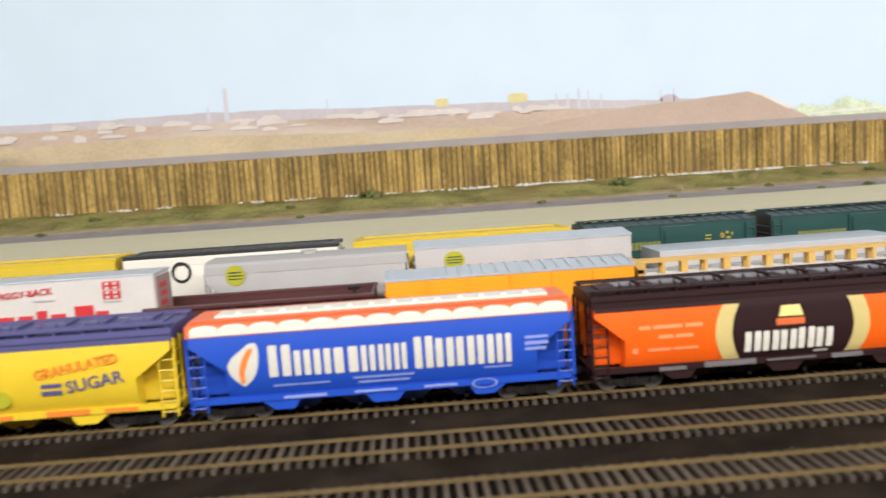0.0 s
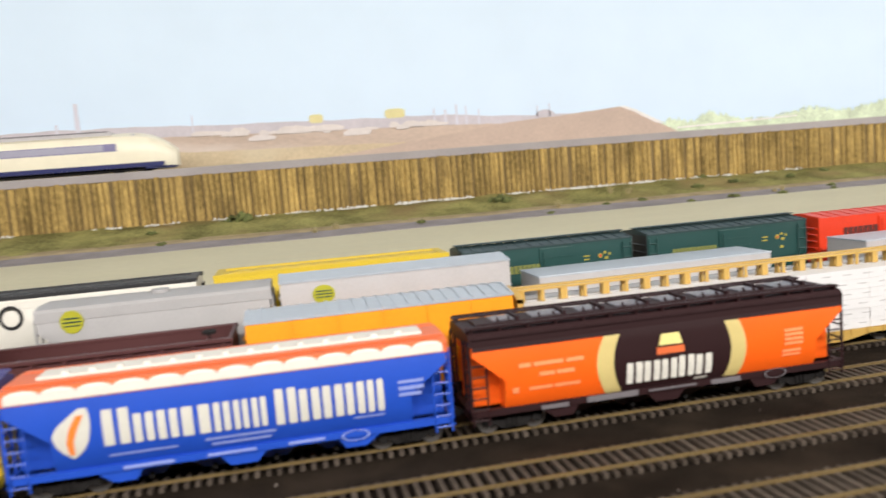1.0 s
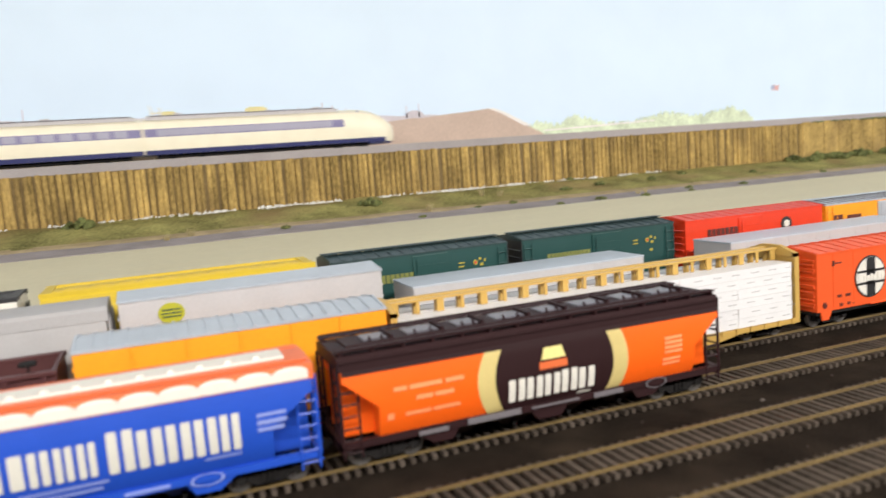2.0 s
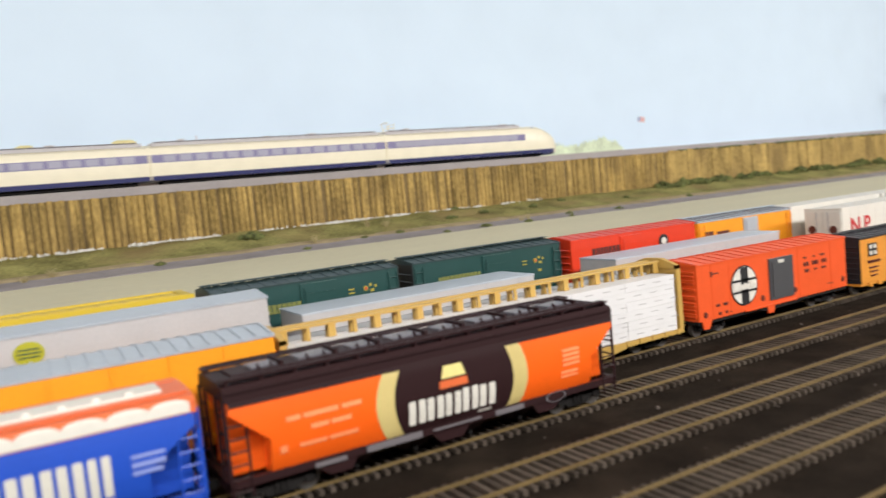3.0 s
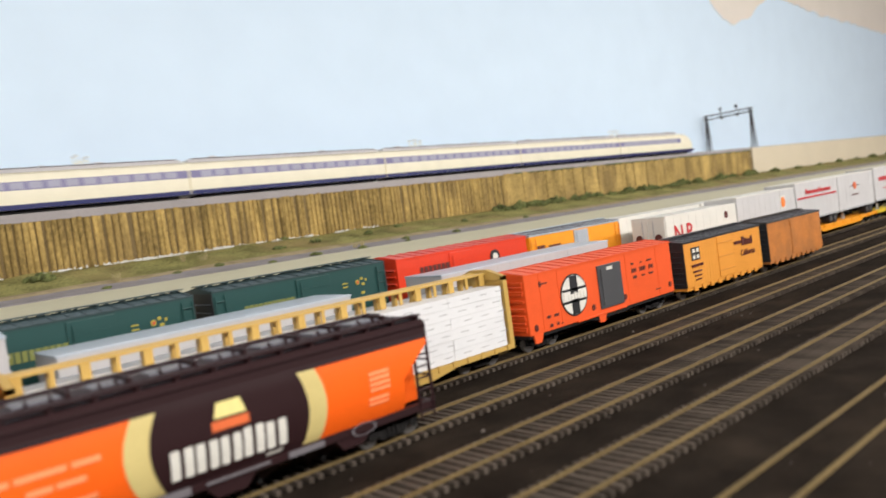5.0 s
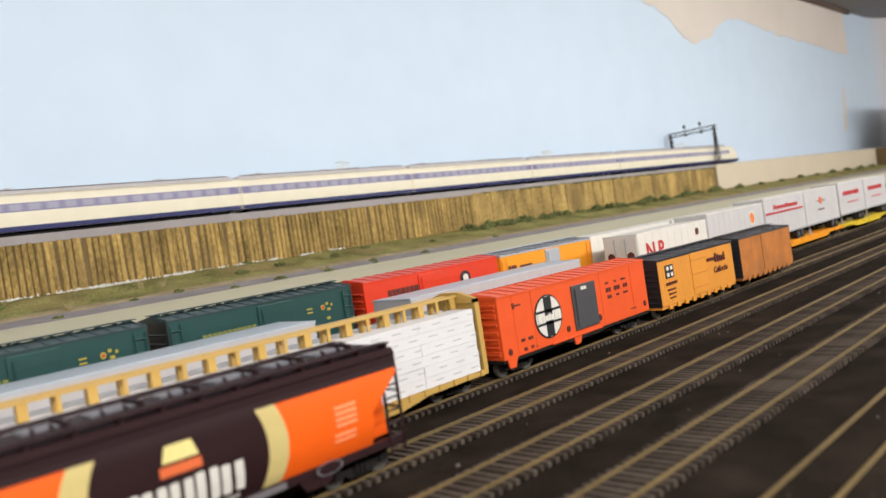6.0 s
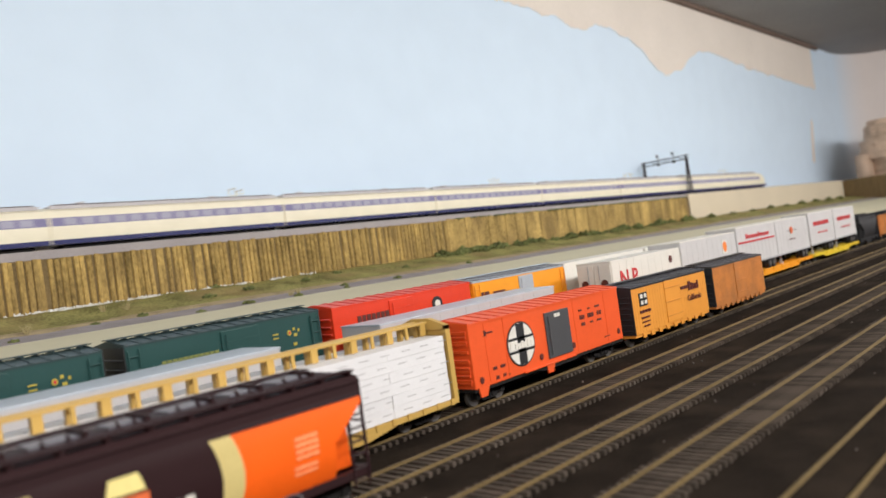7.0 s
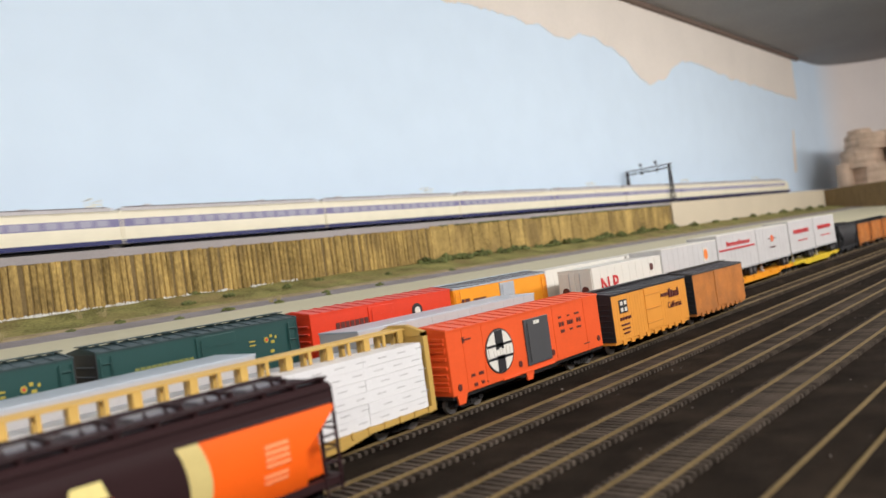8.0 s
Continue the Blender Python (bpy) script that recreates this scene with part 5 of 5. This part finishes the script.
def express_train(cars=11):
    ob = thing("express_train", "cream and blue streamlined express train running on the upper line", "train", "", 0, 512, 133.0)
    prof = [(-17.5, 5), (-18.5, 9), (-18.8, 20), (-18.2, 30), (-16, 36), (-10, 39.5), (0, 40.5), (10, 39.5), (16, 36), (18.2, 30), (18.8, 20), (18.5, 9), (17.5, 5)]
    for c in range(cars):
        xb = -(c + 1) * CAR
        x0, x1 = xb + 0.8, xb + CAR - 0.8
        bm = B()
        rings = [[(x, y, z) for y, z in prof] for x in ((x0, x1) if c else (x0, x1 - 46))]
        if c == 0:
            for k in range(1, 10):
                q = k / 9
                w = math.sqrt(max(0.0, 1 - (0.97 * q) ** 2.4))
                h = 1 - 0.52 * q ** 2.4
                rings.append([(x1 - 46 + 46 * q, y * (0.25 + 0.75 * w), 5 + (z - 5) * h) for y, z in prof])
        loft(bm, rings)
        body = part("carriage", bm, M["train_cream"], ob, "", True)
        end = x1 if c else x1 - 56
        for sy in (-1, 1):
            bm = B()
            y0, y1 = sorted((sy * 18.4, sy * 19.0))
            box(bm, x0 + 1, end, y0, y1, 22.0, 29.6)
            part("blue_band", bm, M["band"], body, "blue window band")
            n = 15
            for k in range(n):
                cx = x0 + 18 + k * (end - x0 - 36) / (n - 1)
                bm = B()
                y0, y1 = sorted((sy * 18.8, sy * 19.25))
                box(bm, cx - 5.9, cx + 5.9, y0, y1, 22.8, 28.8)
                part("window", bm, M["window"], body)
            bm = B()
            y0, y1 = sorted((sy * 18.2, sy * 19.0))
            box(bm, x0 + 0.5, x1 if c else x1 - 12, y0, y1, 5.0, 9.4)
            part("blue_skirt", bm, M["stripe_blue"], body, "blue lower skirt")
        bm = B()
        box(bm, x0 + 3, end - 4, -13, 13, 38.2, 41.6, bevel=0.6)
        part("roof_cover", bm, M["train_roof"], body)
        for vx, vw, vz in ((14, 3, 43.4), (30, 6, 44.6), (52, 3, 43.2), (118, 4, 43.8), (142, 3, 43.2), (166, 8, 44.2)):
            bm = B()
            box(bm, x0 + vx, x0 + vx + vw, -9, 7, 41.4, vz, bevel=0.3)
            part("roof_vent", bm, M["train_roof"], body)
        bm = B()
        rod(bm, (x0 + 6, -11, 42.2), (end - 8, -11, 42.2), 0.6, 6)
        part("roof_conduit", bm, M["plate"], body, "dark cable along the roof")
        bm = B()
        box(bm, x0 + 70, x0 + 90, -6, 6, 41.5, 43.4)
        part("roof_box", bm, M["train_roof"], body)
        for px in [p for p in (-238, -689, -1107, -1565, -2040, -2490) if x0 < p < x1]:
            bm = B()
            for sy in (-6, 6):
                rod(bm, (px - 4, sy, 42), (px - 5.5, sy, 52), 0.5, 5)
                rod(bm, (px + 4, sy, 42), (px + 3.5, sy, 50), 0.5, 5)
                rod(bm, (px - 5.5, sy, 46), (px + 3.5, sy, 46), 0.4, 5)
            rod(bm, (px - 5.5, -9, 52.2), (px - 5.5, 9, 52.2), 0.5, 5)
            rod(bm, (px + 3.5, -9, 50.2), (px + 3.5, 9, 50.2), 0.5, 5)
            box(bm, px - 11, px + 11, -7, 7, 41.4, 42.4)
            part("pantograph", bm, M["train_cream"], body, "thin grey folding pantograph")
        bm = B()
        box(bm, x0 + 10, x1 - 10 - (20 if c == 0 else 0), -14, 14, 2.2, 5.4)
        part("underframe", bm, M["truck"], body)
        for bx in (x0 + 40, x1 - 46):
            bm = B()
            for wx in (-14, 14):
                rod(bm, (bx + wx, -10, 4.2), (bx + wx, 10, 4.2), 4.2, 12)
            box(bm, bx - 22, bx + 22, -12.5, 12.5, 2.6, 5.5)
            part("bogie", bm, M["truck"], body)
        if c:
            bm = B()
            box(bm, x1 - 0.5, x1 + 2.1, -17, 17, 6, 37)
            part("gangway", bm, M["train_cream"], body)
        else:
            bm = B()
            loft(bm, [[(x1 - 41, y, 32), (x1 - 41, y, 38.6), (x1 - 28, y * 0.85, 34.2), (x1 - 25, y * 0.85, 30)] for y in (-14.0, 14.0)])
            part("windscreen", bm, M["window"], body)
            bm = B()
            loft(bm, [[(x1 - 30 + 26 * q, y, z) for y, z in ((-18.9 * (1 - 0.55 * q * q), 3), (-18.9 * (1 - 0.55 * q * q), 9.5), (18.9 * (1 - 0.55 * q * q), 9.5), (18.9 * (1 - 0.55 * q * q), 3))] for q in (0, 0.4, 0.8, 1.04)])
            part("nose_skirt", bm, M["stripe_blue"], body)
    return ob


train = express_train()
track("upper", X0 + 10, 3390, None, 512, 133.0, "model track of the upper line on a grey deck", 7.0)


# ---- plants, stones and tufts along the bank ----
def bank_z(y):
    return float(np.interp(y, [370, 386, 402, 418, 440, 456, 476], [60.3, 62.2, 65, 68.6, 73, 76.6, 79.5]))


def shrub(x, y, size, material, label, name="shrub", flat=0.7):
    ob = thing(name, label, "shrub", "shrubs on the bank", x, y, bank_z(y) - 0.6)
    bm = B()
    for k in range(46):
        a, r = random.uniform(0, 2 * math.pi), size * math.sqrt(random.random())
        h = size * flat * random.random() * (1 - 0.6 * r / size)
        s = size * random.uniform(0.16, 0.32)
        m = Matrix.Translation(V(r * math.cos(a), 0.7 * r * math.sin(a), max(0.2, h))) @ Euler((random.uniform(0, 3), random.uniform(0, 3), random.uniform(0, 3))).to_matrix().to_4x4() @ Matrix.Diagonal((s * U, s * U, s * 0.6 * U, 1))
        bmesh.ops.create_icosphere(bm, subdivisions=1, radius=1.0, matrix=m)
    part("foliage", bm, material, ob)
    bm = B()
    for k in range(5):
        a = random.uniform(0, 6.28)
        rod(bm, (0, 0, -0.5), (size * 0.5 * math.cos(a), size * 0.4 * math.sin(a), size * flat * 0.7), 0.35, 5, 0.15)
    part("stem", bm, M["tie_rest"], ob)


def tuft(x, y, h):
    ob = thing("grass_tuft", "pale straw-coloured tuft of dry grass", "grass tuft", "tufts on the bank", x, y, bank_z(y) - 0.6)
    bm = B()
    for k in range(40):
        a, lean = random.uniform(0, 6.28), random.uniform(0.1, 0.7)
        rod(bm, (random.uniform(-2, 2), random.uniform(-1, 1), 0), (lean * h * math.cos(a), lean * h * math.sin(a), h * random.uniform(0.5, 1)), 0.22, 3, 0.05)
    part("blades", bm, M["straw"], ob)


random.seed(21)
for x, y, s in ((-470, 440, 6), (-330, 440, 5), (-118, 440, 6), (80, 440, 5), (160, 462, 13), (424, 444, 12), (455, 380, 4), (640, 430, 7), (690, 440, 6), (672, 474, 6), (560, 400, 5), (-150, 395, 5), (-330, 392, 7), (95, 398, 5), (330, 392, 5), (520, 396, 4), (760, 440, 6), (812, 452, 6), (648, 376, 6), (700, 372, 5), (770, 388, 5), (838, 380, 5), (900, 430, 5), (980, 400, 5), (600, 374, 4), (760, 372, 4)):
    shrub(x, y, s, M["bush"], "small dark green scenic shrub on the bank")
for k in range(40):
    shrub(1010 + k * 19.4 + random.uniform(-9, 9), random.uniform(452, 472), random.uniform(7, 15), M["bush"], "dark green scenic shrub at the foot of the plank wall")
for x, y in ((250, 398), (230, 392), (700, 384), (-420, 395), (470, 400), (560, 428), (712, 388), (545, 440)):
    tuft(x, y, random.uniform(6, 10))
for k in range(9):
    x = 1850 + k * 118
    shrub(x, 462, random.uniform(8, 14), M["bush"], "green scenic shrub at the foot of the beige wall")


def wall_moss():
    bm = B()
    random.seed(34)
    for k in range(420):
        x = 1785 - 730 * random.random() ** 1.4
        r = random.uniform(0.9, 2.6)
        m = Matrix.Translation(V(x, random.uniform(477.5, 483), 126.2)) @ Euler((0, 0, random.uniform(0, 3))).to_matrix().to_4x4() @ Matrix.Diagonal((r * 1.7 * U, r * U, r * 0.7 * U, 1))
        bmesh.ops.create_icosphere(bm, subdivisions=1, radius=1.0, matrix=m)
    tagged(part("moss", bm, M["bush"]), "dark green moss along the top edge of the plank wall", "moss", kind="stuff")


wall_moss()


def stone_chips():
    bm = B()
    random.seed(33)
    heaps = [random.choice((random.gauss(330, 130), random.gauss(560, 60), random.uniform(-600, 800))) for k in range(80)]
    for k in range(1000):
        x = random.gauss(random.choice(heaps), 5.0)
        s = random.uniform(0.35, 1.3)
        y = 474 + random.uniform(-4, 2)
        m = Matrix.Translation(V(x, y, bank_z(y) + 0.4)) @ Euler((random.uniform(0, 3), random.uniform(0, 3), random.uniform(0, 3))).to_matrix().to_4x4() @ Matrix.Diagonal((s * 2.2 * U, s * U, s * 0.55 * U, 1))
        bmesh.ops.create_icosphere(bm, subdivisions=1, radius=1.0, matrix=m)
    tagged(part("stone_chips", bm, M["chip"]), "small white stone chips along the foot of the plank wall", "stones", kind="stuff")


stone_chips()


def ballast_specks():
    bm = B()
    random.seed(61)
    for k in range(420):
        x, y = random.uniform(-300, 1900), random.uniform(-215, 30)
        s = random.choice((0.25, 0.3, 0.4, 0.7)) * random.uniform(0.7, 1.3)
        m = Matrix.Translation(V(x, y, -3.1)) @ Euler((random.uniform(0, 3), random.uniform(0, 3), 0)).to_matrix().to_4x4() @ Matrix.Diagonal((s * 1.4 * U, s * U, s * U, 1))
        bmesh.ops.create_icosphere(bm, subdivisions=1, radius=1.0, matrix=m)
    tagged(part("ballast_specks", bm, M["grit"]), "small pale grit scattered on the dark ballast", "grit", kind="stuff")


ballast_specks()


# ---- yard tracks ----
random.seed(40)
track("a", X0, X1 - 100, -250)
track("b", X0, X1 - 100, 480)
track("c", X0, X1 - 100)
track("d", X0, X1 - 100)
track("f", X0, X1 - 100, -150)
track("g", X0, X1 - 100, 100)
track("h", X0, X1 - 100, 200, label="brass-railed model track with its ties sunk in dark ballast", sunk=2.7)


# ---- plank wall ----
def plank_wall():
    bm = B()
    # backing in the dark gap tone, so shade between staves is painted on
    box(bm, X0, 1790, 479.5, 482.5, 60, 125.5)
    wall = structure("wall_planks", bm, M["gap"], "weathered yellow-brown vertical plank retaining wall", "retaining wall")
    meshes = []
    random.seed(50)
    for k in range(6):
        bm = B()
        w = random.uniform(2.35, 2.75)
        top = random.uniform(124.6, 127.0)
        prof = [(-w, 0), (-w * 0.75, -1.9), (0, -2.8 + random.uniform(-0.3, 0.3)), (w * 0.75, -1.9), (w, 0)]
        loft(bm, [[(x, y, z) for x, y in prof] for z in (62, 95, top)])
        meshes.append(mesh_of("plank", bm, M["plank"]))
    for k in range(4):
        bm = B()
        w = random.uniform(6.2, 6.9)
        prof = [(-w, 0), (-w * 0.93, -1.1), (-w * 0.2, -1.5), (w * 0.5, -1.25), (w * 0.94, -1.0), (w, 0)]
        loft(bm, [[(x, y, z) for x, y in prof] for z in (60, 95, random.uniform(125.4, 127.0))])
        meshes.append(mesh_of("plank", bm, M["plank"]))
    rest = B()
    # narrow half-round staves, then broad flat boards from the shrubs on
    x = X0 + 4
    while x < 1782:
        broad = x > 1040
        j = random.uniform(-0.5, 0.5)
        if x > -330:
            p = new("plank", random.choice(meshes[6:] if broad else meshes[:6]))
            p.parent = wall
            p.matrix_basis = pose((x + j) * U, (479.5 + random.uniform(-0.5, 0.6)) * U, random.uniform(-1.0, 0.6) * U, 0, random.uniform(-0.8, 0.8), random.uniform(-3, 3) * (0.2 if broad else 1))
        else:
            w = 2.6
            prof = [(x - w, 479.5), (x - w * 0.7, 478.2), (x, 477.6), (x + w * 0.7, 478.2), (x + w, 479.5)]
            loft(rest, [[(px, py, z) for px, py in prof] for z in (62, 125.6 + j)])
        x += 12.8 if broad else 5.8
    tagged(part("far_planks", rest, M["plank_rest"], wall), kind="stuff")


plank_wall()


# ---- motion of the express ----
def motions():
    rows = []
    for t, x in enumerate((-262, 104, 474, 855, 1236, 1598, 1953, 2300, 2640)):
        rows.append((float(t), pose(x * U, 512 * U, 133.0 * U)))
    walk(train, rows)


motions()
